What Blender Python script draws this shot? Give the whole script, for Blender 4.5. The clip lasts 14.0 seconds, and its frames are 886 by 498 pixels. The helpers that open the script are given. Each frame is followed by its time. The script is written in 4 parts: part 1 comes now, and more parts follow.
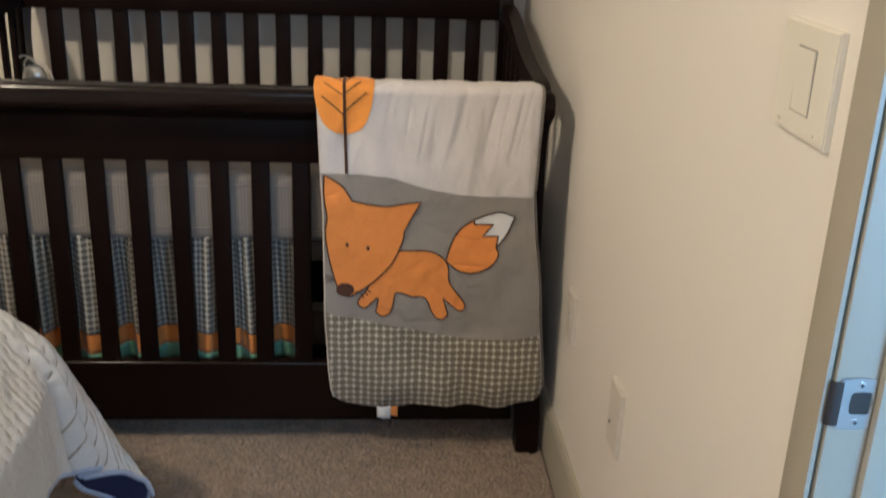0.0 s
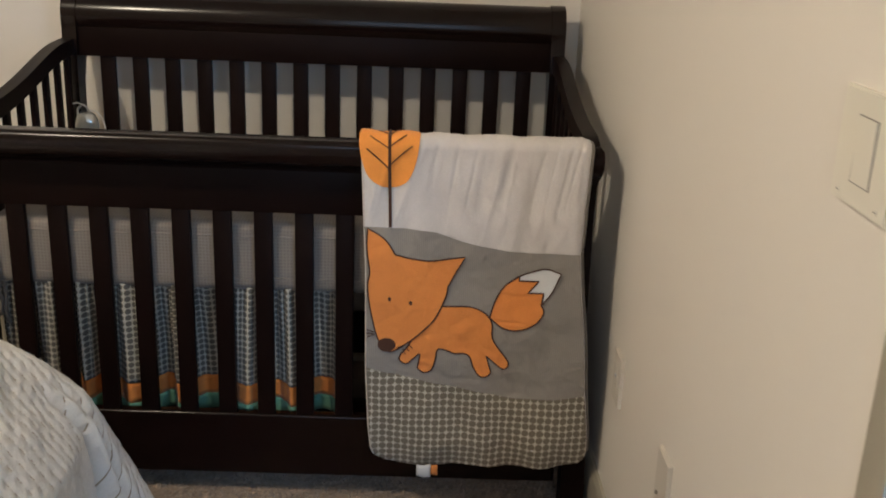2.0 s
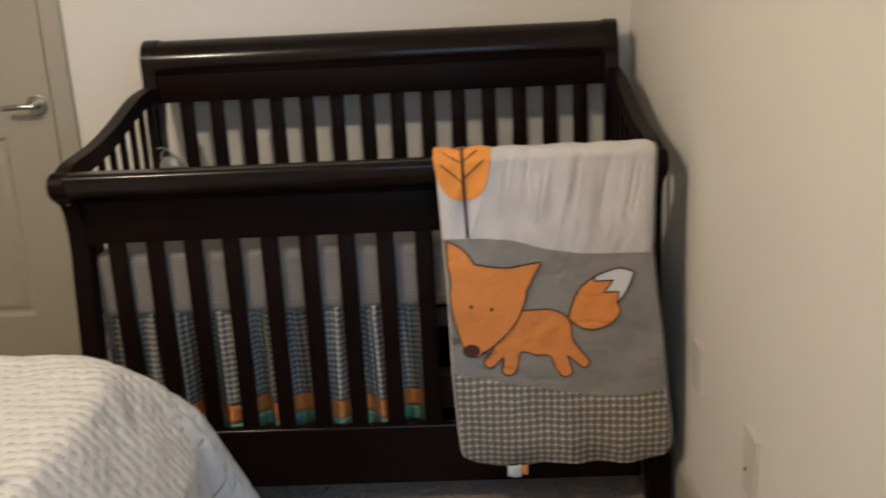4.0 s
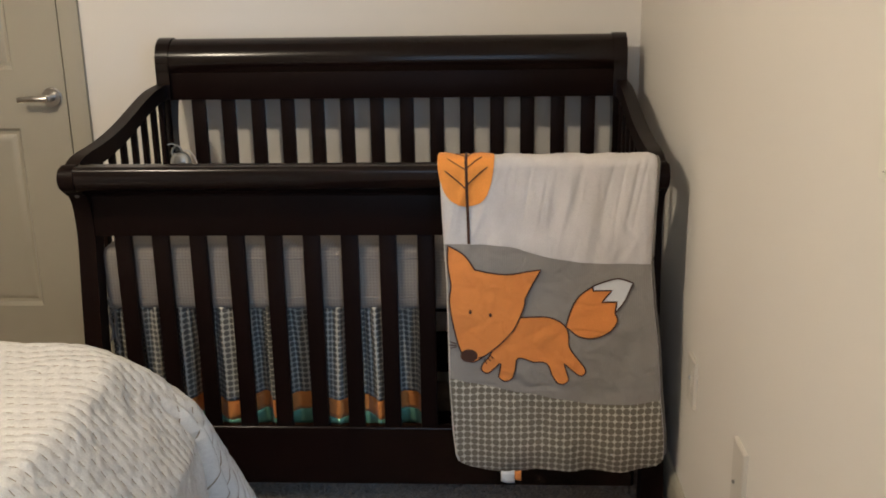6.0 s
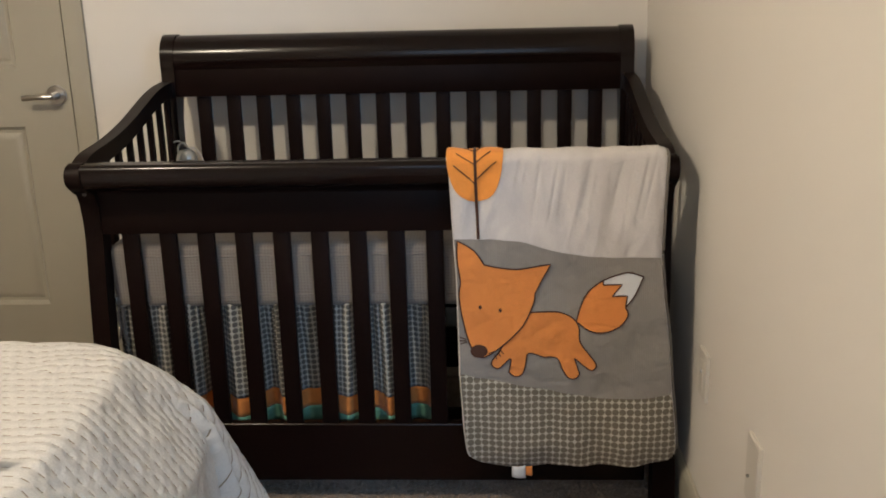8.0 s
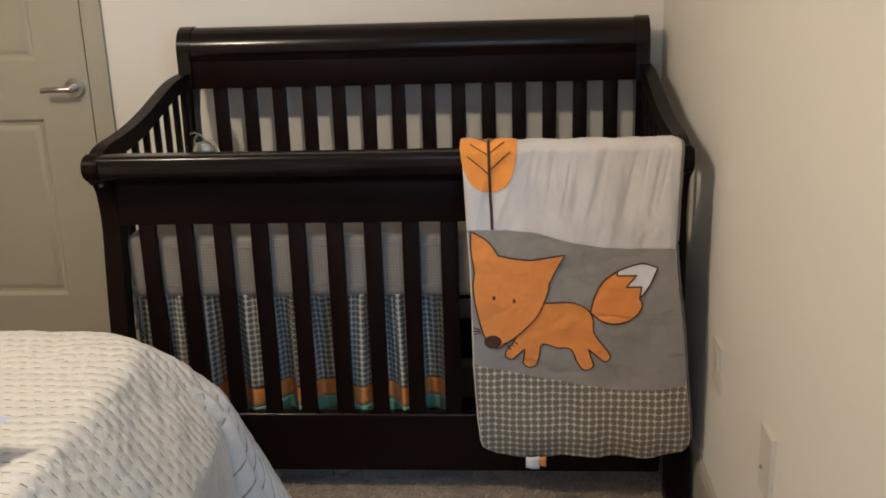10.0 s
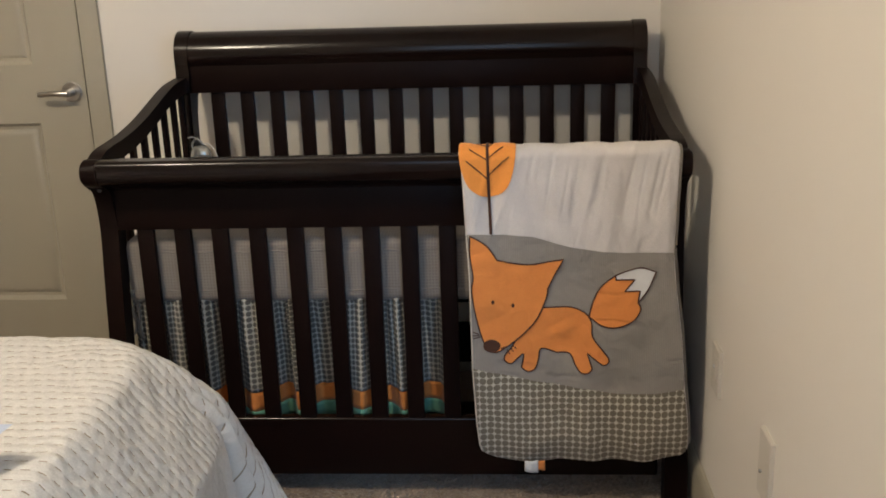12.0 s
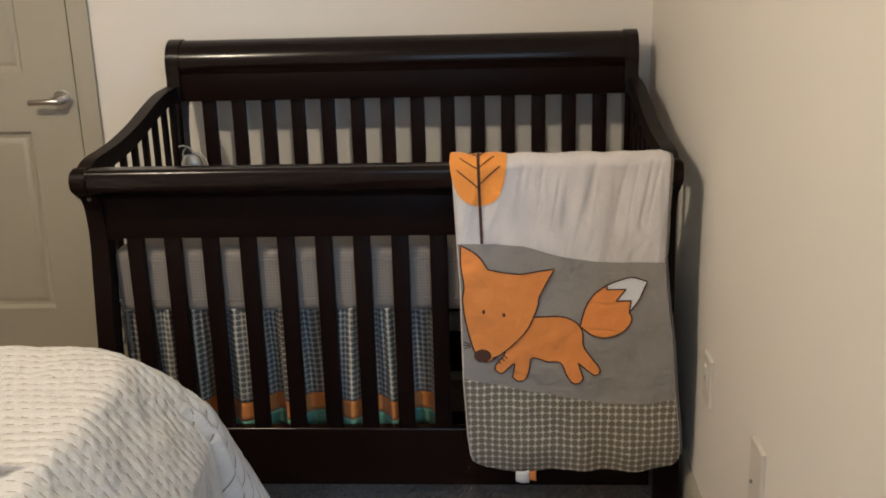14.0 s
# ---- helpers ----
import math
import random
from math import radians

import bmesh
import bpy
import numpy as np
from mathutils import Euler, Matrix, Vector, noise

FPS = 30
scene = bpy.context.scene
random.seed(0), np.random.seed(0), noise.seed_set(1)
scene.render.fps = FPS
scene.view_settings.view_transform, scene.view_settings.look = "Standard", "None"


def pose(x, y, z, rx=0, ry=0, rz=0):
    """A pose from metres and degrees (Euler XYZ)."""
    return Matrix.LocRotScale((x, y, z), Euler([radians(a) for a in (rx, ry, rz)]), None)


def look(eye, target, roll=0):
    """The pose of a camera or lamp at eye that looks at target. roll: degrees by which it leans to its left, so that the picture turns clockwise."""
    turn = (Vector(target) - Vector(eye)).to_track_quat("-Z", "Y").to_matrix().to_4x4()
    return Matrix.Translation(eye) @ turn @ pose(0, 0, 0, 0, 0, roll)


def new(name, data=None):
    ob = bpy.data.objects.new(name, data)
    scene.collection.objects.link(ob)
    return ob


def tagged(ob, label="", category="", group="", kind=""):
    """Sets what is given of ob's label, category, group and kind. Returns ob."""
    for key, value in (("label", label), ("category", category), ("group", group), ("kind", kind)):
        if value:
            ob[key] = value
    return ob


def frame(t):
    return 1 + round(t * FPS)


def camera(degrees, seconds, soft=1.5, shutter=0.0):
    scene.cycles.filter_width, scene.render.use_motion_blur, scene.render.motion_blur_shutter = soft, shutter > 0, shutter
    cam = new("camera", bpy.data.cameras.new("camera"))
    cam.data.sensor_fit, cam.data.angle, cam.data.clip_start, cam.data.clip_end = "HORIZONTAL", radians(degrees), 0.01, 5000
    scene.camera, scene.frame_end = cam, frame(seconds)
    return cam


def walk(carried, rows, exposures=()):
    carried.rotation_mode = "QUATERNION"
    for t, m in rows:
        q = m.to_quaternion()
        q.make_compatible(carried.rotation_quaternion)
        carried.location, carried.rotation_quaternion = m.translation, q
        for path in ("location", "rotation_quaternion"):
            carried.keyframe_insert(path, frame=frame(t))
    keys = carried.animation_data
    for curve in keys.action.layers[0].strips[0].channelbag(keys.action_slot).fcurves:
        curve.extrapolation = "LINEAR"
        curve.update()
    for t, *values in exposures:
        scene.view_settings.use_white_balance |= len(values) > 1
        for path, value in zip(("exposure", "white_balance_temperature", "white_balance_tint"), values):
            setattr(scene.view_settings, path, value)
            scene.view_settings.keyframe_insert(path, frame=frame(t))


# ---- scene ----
cam = camera(48.2, 14.0, soft=1.75, shutter=0.5)
PATH = [
    (0, (-0.453, -3.043, 1.37), (-0.311, -1.177, 0.665), 2.2),
    (0.3, (-0.465, -3.03, 1.361), (-0.29, -1.194, 0.588), 3.8),
    (0.5, (-0.46, -2.974, 1.358), (-0.241, -1.153, 0.562), 4.6),
    (0.8, (-0.479, -2.891, 1.377), (-0.182, -1.04, 0.68), 5.5),
    (1, (-0.471, -2.841, 1.386), (-0.182, -0.964, 0.76), 4.9),
    (1.2, (-0.49, -2.83, 1.386), (-0.277, -0.937, 0.776), 4.2),
    (1.5, (-0.477, -2.851, 1.39), (-0.362, -0.959, 0.754), 3.2),
    (1.7, (-0.461, -2.903, 1.396), (-0.403, -1.01, 0.753), 3.0),
    (2, (-0.437, -2.994, 1.384), (-0.399, -1.096, 0.756), 2.3),
    (2.3, (-0.429, -3.068, 1.371), (-0.403, -1.168, 0.747), 0.9),
    (2.5, (-0.429, -3.079, 1.372), (-0.456, -1.181, 0.742), -0.5),
    (2.7, (-0.44, -3.103, 1.378), (-0.491, -1.2, 0.764), -1.1),
    (3, (-0.44, -3.107, 1.382), (-0.418, -1.193, 0.802), -1.7),
    (3.5, (-0.443, -3.105, 1.376), (-0.435, -1.188, 0.807), -2.9),
    (4, (-0.482, -3.113, 1.375), (-0.559, -1.198, 0.804), -2.9),
    (4.2, (-0.477, -3.124, 1.374), (-0.617, -1.216, 0.793), -2.8),
    (6.3, (-0.46, -3.139, 1.376), (-0.543, -1.219, 0.821), -0.5),
    (6.5, (-0.471, -3.134, 1.382), (-0.537, -1.214, 0.826), -0.6),
    (7, (-0.471, -3.13, 1.377), (-0.549, -1.209, 0.824), -1.0),
    (7.5, (-0.468, -3.13, 1.375), (-0.556, -1.212, 0.816), -1.7),
    (8, (-0.476, -3.129, 1.375), (-0.579, -1.214, 0.808), -1.5),
    (8.5, (-0.481, -3.128, 1.376), (-0.6, -1.217, 0.8), -1.3),
    (8.7, (-0.471, -3.129, 1.369), (-0.602, -1.218, 0.794), -1.6),
    (10.8, (-0.464, -3.134, 1.372), (-0.606, -1.229, 0.781), -1.8),
    (11, (-0.47, -3.13, 1.379), (-0.606, -1.225, 0.784), -1.8),
    (11.5, (-0.467, -3.134, 1.378), (-0.602, -1.226, 0.794), -1.8),
    (12, (-0.473, -3.135, 1.379), (-0.604, -1.225, 0.802), -1.8),
    (12.5, (-0.478, -3.131, 1.381), (-0.61, -1.218, 0.814), -1.2),
    (13, (-0.477, -3.129, 1.381), (-0.604, -1.214, 0.818), -1.2),
    (13.5, (-0.47, -3.13, 1.377), (-0.593, -1.213, 0.818), -1.3),
    (14, (-0.468, -3.129, 1.378), (-0.585, -1.213, 0.818), -1.6),
]
walk(cam, [(t, look(e, g, r)) for t, e, g, r in PATH], [(0, 0.08), (0.5, 0.04), (1.0, -0.05), (1.5, -0.12), (2.0, -0.08), (3.0, -0.05), (4.0, -0.05), (6.5, 0.03), (11.0, 0.03), (14.0, 0.04)])

# ---- world, daylight, lamp, added fill ----
world = bpy.data.worlds.new("world")
scene.world = world
world.use_nodes = True
wn = world.node_tree
sky = wn.nodes.new("ShaderNodeTexSky")
sky.sky_type, sky.sun_disc = "NISHITA", False
sky.sun_elevation, sky.sun_rotation = radians(35), radians(200)
wn.nodes["Background"].inputs[1].default_value = 0.06
wn.links.new(sky.outputs[0], wn.nodes["Background"].inputs[0])


def lamp(name, kind, place, target, watts, colour, size, size_y=None):
    d = bpy.data.lights.new(name, kind)
    d.energy, d.color = watts, colour
    if kind == "AREA":
        d.shape, d.size, d.size_y = "RECTANGLE", size, size_y or size
    else:
        d.shadow_soft_size = size
    ob = new(name, d)
    ob.matrix_world = look(place, target)
    return ob


LAMP_AT = (-2.0, -2.34, 2.58)
lamp("ceiling_lamp_light", "POINT", LAMP_AT, (-2.1, -2.5, 0), 94, (1.0, 0.868, 0.675), 0.06)
# area lamp added as weak blue fill from behind; no window is known there
lamp("window_light", "AREA", (-0.62, -4.34, 1.45), (-0.62, 0, 1.2), 11, (0.50, 0.70, 1.0), 1.0, 1.3)
lamp("hall_window_light", "AREA", (0.70, -4.22, 1.40), (0.66, -2.2, 1.1), 72, (0.24, 0.54, 1.0), 0.9, 1.5)

# ---- materials ----


def mat(name, colour, rough=0.6, metal=0.0, coat=0.0, sheen=0.0, noise_amount=0.12, noise_scale=6.0, bump=0.0, bump_scale=200.0, fine=0.0, spec=0.5):
    m = bpy.data.materials.new(name)
    m.use_nodes = True
    t = m.node_tree
    b = t.nodes["Principled BSDF"]
    b.inputs["Roughness"].default_value, b.inputs["Metallic"].default_value = rough, metal
    b.inputs["Coat Weight"].default_value, b.inputs["Coat Roughness"].default_value = coat, 0.15
    b.inputs["Sheen Weight"].default_value = sheen
    b.inputs["Specular IOR Level"].default_value = spec
    co = t.nodes.new("ShaderNodeTexCoord")
    n1 = t.nodes.new("ShaderNodeTexNoise")
    n1.inputs["Scale"].default_value, n1.inputs["Detail"].default_value = noise_scale, 5
    t.links.new(co.outputs["Object"], n1.inputs["Vector"])
    n2 = t.nodes.new("ShaderNodeTexNoise")
    n2.inputs["Scale"].default_value, n2.inputs["Detail"].default_value = bump_scale, 3
    t.links.new(co.outputs["Object"], n2.inputs["Vector"])
    mix = t.nodes.new("ShaderNodeMix")
    mix.data_type = "RGBA"
    c = Vector(colour)
    mix.inputs[6].default_value = (*(c * (1 - noise_amount)), 1)
    mix.inputs[7].default_value = (*(min(1, v) for v in c * (1 + noise_amount)), 1)
    t.links.new(n1.outputs[0], mix.inputs[0])
    out = mix.outputs[2]
    if fine:
        mul = t.nodes.new("ShaderNodeMix")
        mul.data_type, mul.blend_type = "RGBA", "MULTIPLY"
        mul.inputs[0].default_value = fine
        ramp = t.nodes.new("ShaderNodeValToRGB")
        ramp.color_ramp.elements[0].position, ramp.color_ramp.elements[1].position = 0.35, 0.65
        t.links.new(n2.outputs[0], ramp.inputs[0])
        t.links.new(out, mul.inputs[6])
        t.links.new(ramp.outputs[0], mul.inputs[7])
        out = mul.outputs[2]
    t.links.new(out, b.inputs["Base Color"])
    if bump:
        bp = t.nodes.new("ShaderNodeBump")
        bp.inputs["Strength"].default_value, bp.inputs["Distance"].default_value = bump, 0.002
        t.links.new(n2.outputs[0], bp.inputs["Height"])
        t.links.new(bp.outputs[0], b.inputs["Normal"])
    return m


def maths(t, op, a, b=None):
    n = t.nodes.new("ShaderNodeMath")
    n.operation = op
    for i, v in enumerate((a, b)):
        if v is None:
            continue
        if isinstance(v, (int, float)):
            n.inputs[i].default_value = v
        else:
            t.links.new(v, n.inputs[i])
    return n.outputs[0]


def uv_axes(t):
    uv = t.nodes.new("ShaderNodeUVMap")
    sep = t.nodes.new("ShaderNodeSeparateXYZ")
    t.links.new(uv.outputs[0], sep.inputs[0])
    return uv.outputs[0], sep.outputs[0], sep.outputs[1]


def blend(t, fac, a, b):
    mix = t.nodes.new("ShaderNodeMix")
    mix.data_type = "RGBA"
    for i, v in ((0, fac), (6, a), (7, b)):
        if isinstance(v, (tuple, list)):
            mix.inputs[i].default_value = (*v, 1)
        else:
            t.links.new(v, mix.inputs[i])
    return mix.outputs[2]


def cloth(name, colour, weave=900.0, rough=0.9, bump=0.25, vary=0.1):
    return mat(name, colour, rough, sheen=0.15, noise_amount=vary, noise_scale=14, bump=bump, bump_scale=weave, fine=0.18, spec=0.2)


def wrinkle(m, scale, stretch, strength, distance):
    """Adds soft creases to a cloth's bump."""
    t = m.node_tree
    b = t.nodes["Principled BSDF"]
    co = t.nodes.new("ShaderNodeTexCoord")
    mp = t.nodes.new("ShaderNodeMapping")
    mp.inputs["Scale"].default_value = stretch
    t.links.new(co.outputs["Object"], mp.inputs["Vector"])
    n = t.nodes.new("ShaderNodeTexNoise")
    n.inputs["Scale"].default_value, n.inputs["Detail"].default_value = scale, 1.5
    n.inputs["Distortion"].default_value = 0.6
    t.links.new(mp.outputs[0], n.inputs["Vector"])
    bp = t.nodes.new("ShaderNodeBump")
    bp.inputs["Strength"].default_value, bp.inputs["Distance"].default_value = strength, distance
    t.links.new(n.outputs[0], bp.inputs["Height"])
    if b.inputs["Normal"].links:
        t.links.new(b.inputs["Normal"].links[0].from_socket, bp.inputs["Normal"])
    t.links.new(bp.outputs[0], b.inputs["Normal"])
    return m


def dots(t, u, v, pitch, size):
    """A mask of round-cornered dots in rows and columns."""
    du = maths(t, "ABSOLUTE", maths(t, "SUBTRACT", maths(t, "FRACT", maths(t, "DIVIDE", u, pitch)), 0.5))
    dv = maths(t, "ABSOLUTE", maths(t, "SUBTRACT", maths(t, "FRACT", maths(t, "DIVIDE", v, pitch)), 0.5))
    r = maths(t, "POWER", maths(t, "ADD", maths(t, "POWER", du, 2.05), maths(t, "POWER", dv, 2.05)), 1 / 2.05)
    n = t.nodes.new("ShaderNodeMapRange")
    n.inputs[1].default_value, n.inputs[2].default_value = size - 0.05, size + 0.05
    n.inputs[3].default_value, n.inputs[4].default_value = 1, 0
    t.links.new(r, n.inputs[0])
    return n.outputs[0]


def dotted_cloth(name, ground, spot, pitch, size):
    m = cloth(name, ground)
    t = m.node_tree
    b = t.nodes["Principled BSDF"]
    old = b.inputs["Base Color"].links[0].from_socket
    uv, u, v = uv_axes(t)
    # the weave pulls a little out of true
    pull = t.nodes.new("ShaderNodeTexNoise")
    pull.inputs["Scale"].default_value, pull.inputs["Detail"].default_value = 22, 2
    t.links.new(uv, pull.inputs["Vector"])
    sep = t.nodes.new("ShaderNodeSeparateColor")
    t.links.new(pull.outputs[1], sep.inputs[0])
    u, v = (maths(t, "ADD", c, maths(t, "MULTIPLY", maths(t, "SUBTRACT", sep.outputs[k], 0.5), 0.4 * pitch)) for k, c in enumerate((u, v)))
    t.links.new(blend(t, dots(t, u, v, pitch, size), old, spot), b.inputs["Base Color"])
    return m


WALL = mat("wall_paint", (0.738, 0.69, 0.622), 0.75, noise_amount=0.025, noise_scale=1.5, bump=0.12, bump_scale=260, spec=0.3)
CEIL = mat("ceiling_paint", (0.8, 0.79, 0.76), 0.9, noise_amount=0.02, bump=0.2, bump_scale=120)
TRIM = mat("greige_trim_paint", (0.37, 0.335, 0.265), 0.4, noise_amount=0.04, noise_scale=3, bump=0.05, bump_scale=90)
ESPRESSO = mat("espresso_wood_satin", (0.0080, 0.0038, 0.0031), 0.40, noise_amount=0.35, noise_scale=9, bump=0.02, bump_scale=60, spec=0.065)
ESPRESSO_ROLL = mat("espresso_wood_polished", (0.0072, 0.0034, 0.0028), 0.17, noise_amount=0.35, noise_scale=9, bump=0.015, bump_scale=60, spec=0.21)
CARPET = mat("carpet_pile", (0.272, 0.203, 0.150), 0.95, sheen=0.3, noise_amount=0.42, noise_scale=24, bump=0.7, bump_scale=420, fine=0.3, spec=0.1)
PLATE = mat("dull_ivory_plastic", (0.62, 0.57, 0.495), 0.5, noise_amount=0.02)
PLASTIC = mat("ivory_plastic", (0.74, 0.70, 0.60), 0.35, noise_amount=0.02)
GROOVE = mat("gap_shade_and_jack_plastic", (0.25, 0.225, 0.19), 0.6, noise_amount=0.02)
DARK = mat("dark_slot", (0.03, 0.026, 0.022), 0.6)
CHROME = mat("brushed_chrome", (0.44, 0.42, 0.40), 0.30, metal=1.0, noise_amount=0.05, noise_scale=40)
STEEL = mat("strike_steel", (0.66, 0.67, 0.68), 0.3, metal=0.9, noise_amount=0.08, noise_scale=60)
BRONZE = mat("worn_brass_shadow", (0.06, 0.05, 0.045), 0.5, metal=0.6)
Q_WHITE = cloth("quilt_white_cotton", (0.66, 0.613, 0.582), 700, bump=0.3)
Q_GREY = cloth("quilt_grey_corduroy", (0.335, 0.300, 0.268), 500, bump=0.3)
Q_ORANGE = cloth("orange_applique_cotton", (0.80, 0.275, 0.07), 800, bump=0.3, vary=0.07)
Q_LEAF = cloth("amber_applique_cotton", (0.92, 0.332, 0.066), 800, bump=0.3, vary=0.07)
Q_PALE = cloth("white_applique_cotton", (0.72, 0.71, 0.70), 800)
Q_STITCH = cloth("dark_brown_embroidery", (0.078, 0.033, 0.021), 1500, bump=0.5)
Q_DOT = dotted_cloth("taupe_dotted_cotton", (0.56, 0.505, 0.41), (0.165, 0.137, 0.102), 0.0174, 0.475)
Q_BACK = cloth("quilt_backing", (0.20, 0.175, 0.15))
wrinkle(Q_WHITE, 15, (1.9, 1, 0.8), 0.55, 0.007)
for m in (Q_GREY, Q_DOT, Q_ORANGE, Q_LEAF):
    wrinkle(m, 24, (1, 1, 1), 0.5, 0.010)
t_ = Q_GREY.node_tree
b_ = t_.nodes["Principled BSDF"]
uv_, u_, v_ = uv_axes(t_)
cord = maths(t_, "MULTIPLY", maths(t_, "SINE", maths(t_, "MULTIPLY", u_, 2 * math.pi / 0.0042)), maths(t_, "ADD", maths(t_, "MULTIPLY", maths(t_, "SINE", maths(t_, "MULTIPLY", v_, 2 * math.pi / 0.0060)), 0.35), 0.65))
tint = maths(t_, "ADD", maths(t_, "MULTIPLY", cord, 0.5), 0.5)
t_.links.new(blend(t_, tint, (0.225, 0.202, 0.178), b_.inputs["Base Color"].links[0].from_socket), b_.inputs["Base Color"])
MATTRESS = dotted_cloth("grey_knit_mattress_cover", (0.232, 0.198, 0.170), (0.168, 0.143, 0.122), 0.0078, 0.34)
NAVY = cloth("navy_lining", (0.012, 0.018, 0.065))
PIPING = cloth("pale_blue_piping", (0.40, 0.47, 0.62))
BED_DARK = cloth("under_bed_shade_cloth", (0.012, 0.011, 0.014))
BEIGE_WOOD = mat("pale_wood", (0.42, 0.30, 0.16), 0.5, noise_amount=0.15, noise_scale=20)
BLUE_CASE = cloth("pale_blue_pillow_cotton", (0.56, 0.64, 0.80))
SILVER = mat("silver_grey_plastic", (0.55, 0.55, 0.52), 0.14, metal=0.5, noise_amount=0.05, coat=0.4)
GLASS = bpy.data.materials.new("window_glass")
GLASS.use_nodes = True
GLASS.node_tree.nodes["Principled BSDF"].inputs["Transmission Weight"].default_value = 1
GLASS.node_tree.nodes["Principled BSDF"].inputs["Roughness"].default_value = 0.0


def skirt_cloth():
    """Dotted slate-and-white cotton with an orange and a teal band at the hem; v runs up from the hem."""
    m = cloth("banded_dotted_skirt_cotton", (0.46, 0.415, 0.345), 700)
    t = m.node_tree
    b = t.nodes["Principled BSDF"]
    old = b.inputs["Base Color"].links[0].from_socket
    _, u, v = uv_axes(t)
    c = blend(t, dots(t, u, v, 0.0152, 0.43), old, (0.105, 0.094, 0.080))
    c = blend(t, maths(t, "LESS_THAN", v, 0.0979), c, (0.60, 0.20, 0.045))
    c = blend(t, maths(t, "LESS_THAN", v, 0.04507), c, (0.125, 0.28, 0.19))
    t.links.new(c, b.inputs["Base Color"])
    return m


def bedspread_cloth():
    """White cotton with rows of tan running stitches; each stitch pulls a small dimple into the padding."""
    m = cloth("stitched_white_bedspread", (0.66, 0.645, 0.62), 600, bump=0.3, vary=0.04)
    t = m.node_tree
    b = t.nodes["Principled BSDF"]
    old = b.inputs["Base Color"].links[0].from_socket
    uv, u, v = uv_axes(t)
    wob = t.nodes.new("ShaderNodeTexNoise")
    wob.inputs["Scale"].default_value = 26
    t.links.new(uv, wob.inputs["Vector"])
    shake = maths(t, "MULTIPLY", maths(t, "SUBTRACT", wob.outputs[0], 0.5), 0.006)
    row = maths(t, "DIVIDE", maths(t, "ADD", v, shake), 0.027)
    odd = maths(t, "MULTIPLY", maths(t, "MODULO", maths(t, "FLOOR", row), 2.0), 0.5)
    across = maths(t, "ABSOLUTE", maths(t, "SUBTRACT", maths(t, "FRACT", row), 0.5))
    along = maths(t, "ABSOLUTE", maths(t, "SUBTRACT", maths(t, "FRACT", maths(t, "ADD", maths(t, "DIVIDE", maths(t, "ADD", u, shake), 0.026), odd)), 0.5))
    # the hanging side is a plain border; on the corner flap stitch colour also paints the grooves' shade
    flap = maths(t, "MULTIPLY", maths(t, "GREATER_THAN", u, 3.12), maths(t, "GREATER_THAN", v, 3.09))
    border = maths(t, "MULTIPLY", maths(t, "GREATER_THAN", u, 3.262), maths(t, "SUBTRACT", 1.0, flap))
    quilted = maths(t, "SUBTRACT", 1.0, border)
    run = maths(t, "MAXIMUM", maths(t, "LESS_THAN", along, 0.25), flap)
    dash = maths(t, "MULTIPLY", maths(t, "MULTIPLY", maths(t, "LESS_THAN", across, 0.043), run), quilted)
    t.links.new(blend(t, dash, old, (0.27, 0.22, 0.165)), b.inputs["Base Color"])
    puff = maths(t, "MULTIPLY", maths(t, "POWER", maths(t, "MULTIPLY", across, 2.0), 0.6), 1.0)
    pull = maths(t, "MULTIPLY", maths(t, "POWER", maths(t, "MULTIPLY", along, 2.0), 0.7), 0.6)
    hi = maths(t, "SUBTRACT", 1.0, maths(t, "MULTIPLY", maths(t, "SUBTRACT", 1.0, puff), maths(t, "SUBTRACT", 1.0, pull)))
    crumple = t.nodes.new("ShaderNodeTexNoise")
    crumple.inputs["Scale"].default_value, crumple.inputs["Detail"].default_value = 55, 5
    t.links.new(uv, crumple.inputs["Vector"])
    hi = maths(t, "ADD", maths(t, "MULTIPLY", hi, quilted), maths(t, "MULTIPLY", crumple.outputs[0], 1.6))
    bp = t.nodes.new("ShaderNodeBump")
    bp.inputs["Strength"].default_value, bp.inputs["Distance"].default_value = 0.5, 0.005
    t.links.new(hi, bp.inputs["Height"])
    t.links.new(bp.outputs[0], b.inputs["Normal"])
    return m


SKIRT = skirt_cloth()
BEDSPREAD = bedspread_cloth()

from mathutils.geometry import tessellate_polygon

# ---- builders ----


def smooth_mesh(me, on=True):
    for p in me.polygons:
        p.use_smooth = on


def ease(x):
    x = min(1.0, max(0.0, x))
    return x * x * (3 - 2 * x)


def mesh_of(name, bm, material, smooth=False):
    bmesh.ops.recalc_face_normals(bm, faces=bm.faces)
    me = bpy.data.meshes.new(name)
    bm.to_mesh(me)
    bm.free()
    me.materials.append(material)
    smooth_mesh(me)
    me.set_sharp_from_angle(angle=radians(75 if smooth else 25))
    return me


def thing(name, place, label, category, group=""):
    ob = new(name)
    ob.location = place
    ob.empty_display_size = 0.1
    return tagged(ob, label, category, group)


def base_of(ob):
    p = Vector(ob.location)
    while ob.parent:
        p += ob.matrix_parent_inverse.translation
        ob = ob.parent
        p += Vector(ob.location)
    return p


def adopt(ob, parent):
    """Parent ob, whose mesh is laid out in world coordinates, without moving it."""
    ob.parent = parent
    p = base_of(parent)
    ob.matrix_parent_inverse = Matrix.Translation(-p)
    return ob


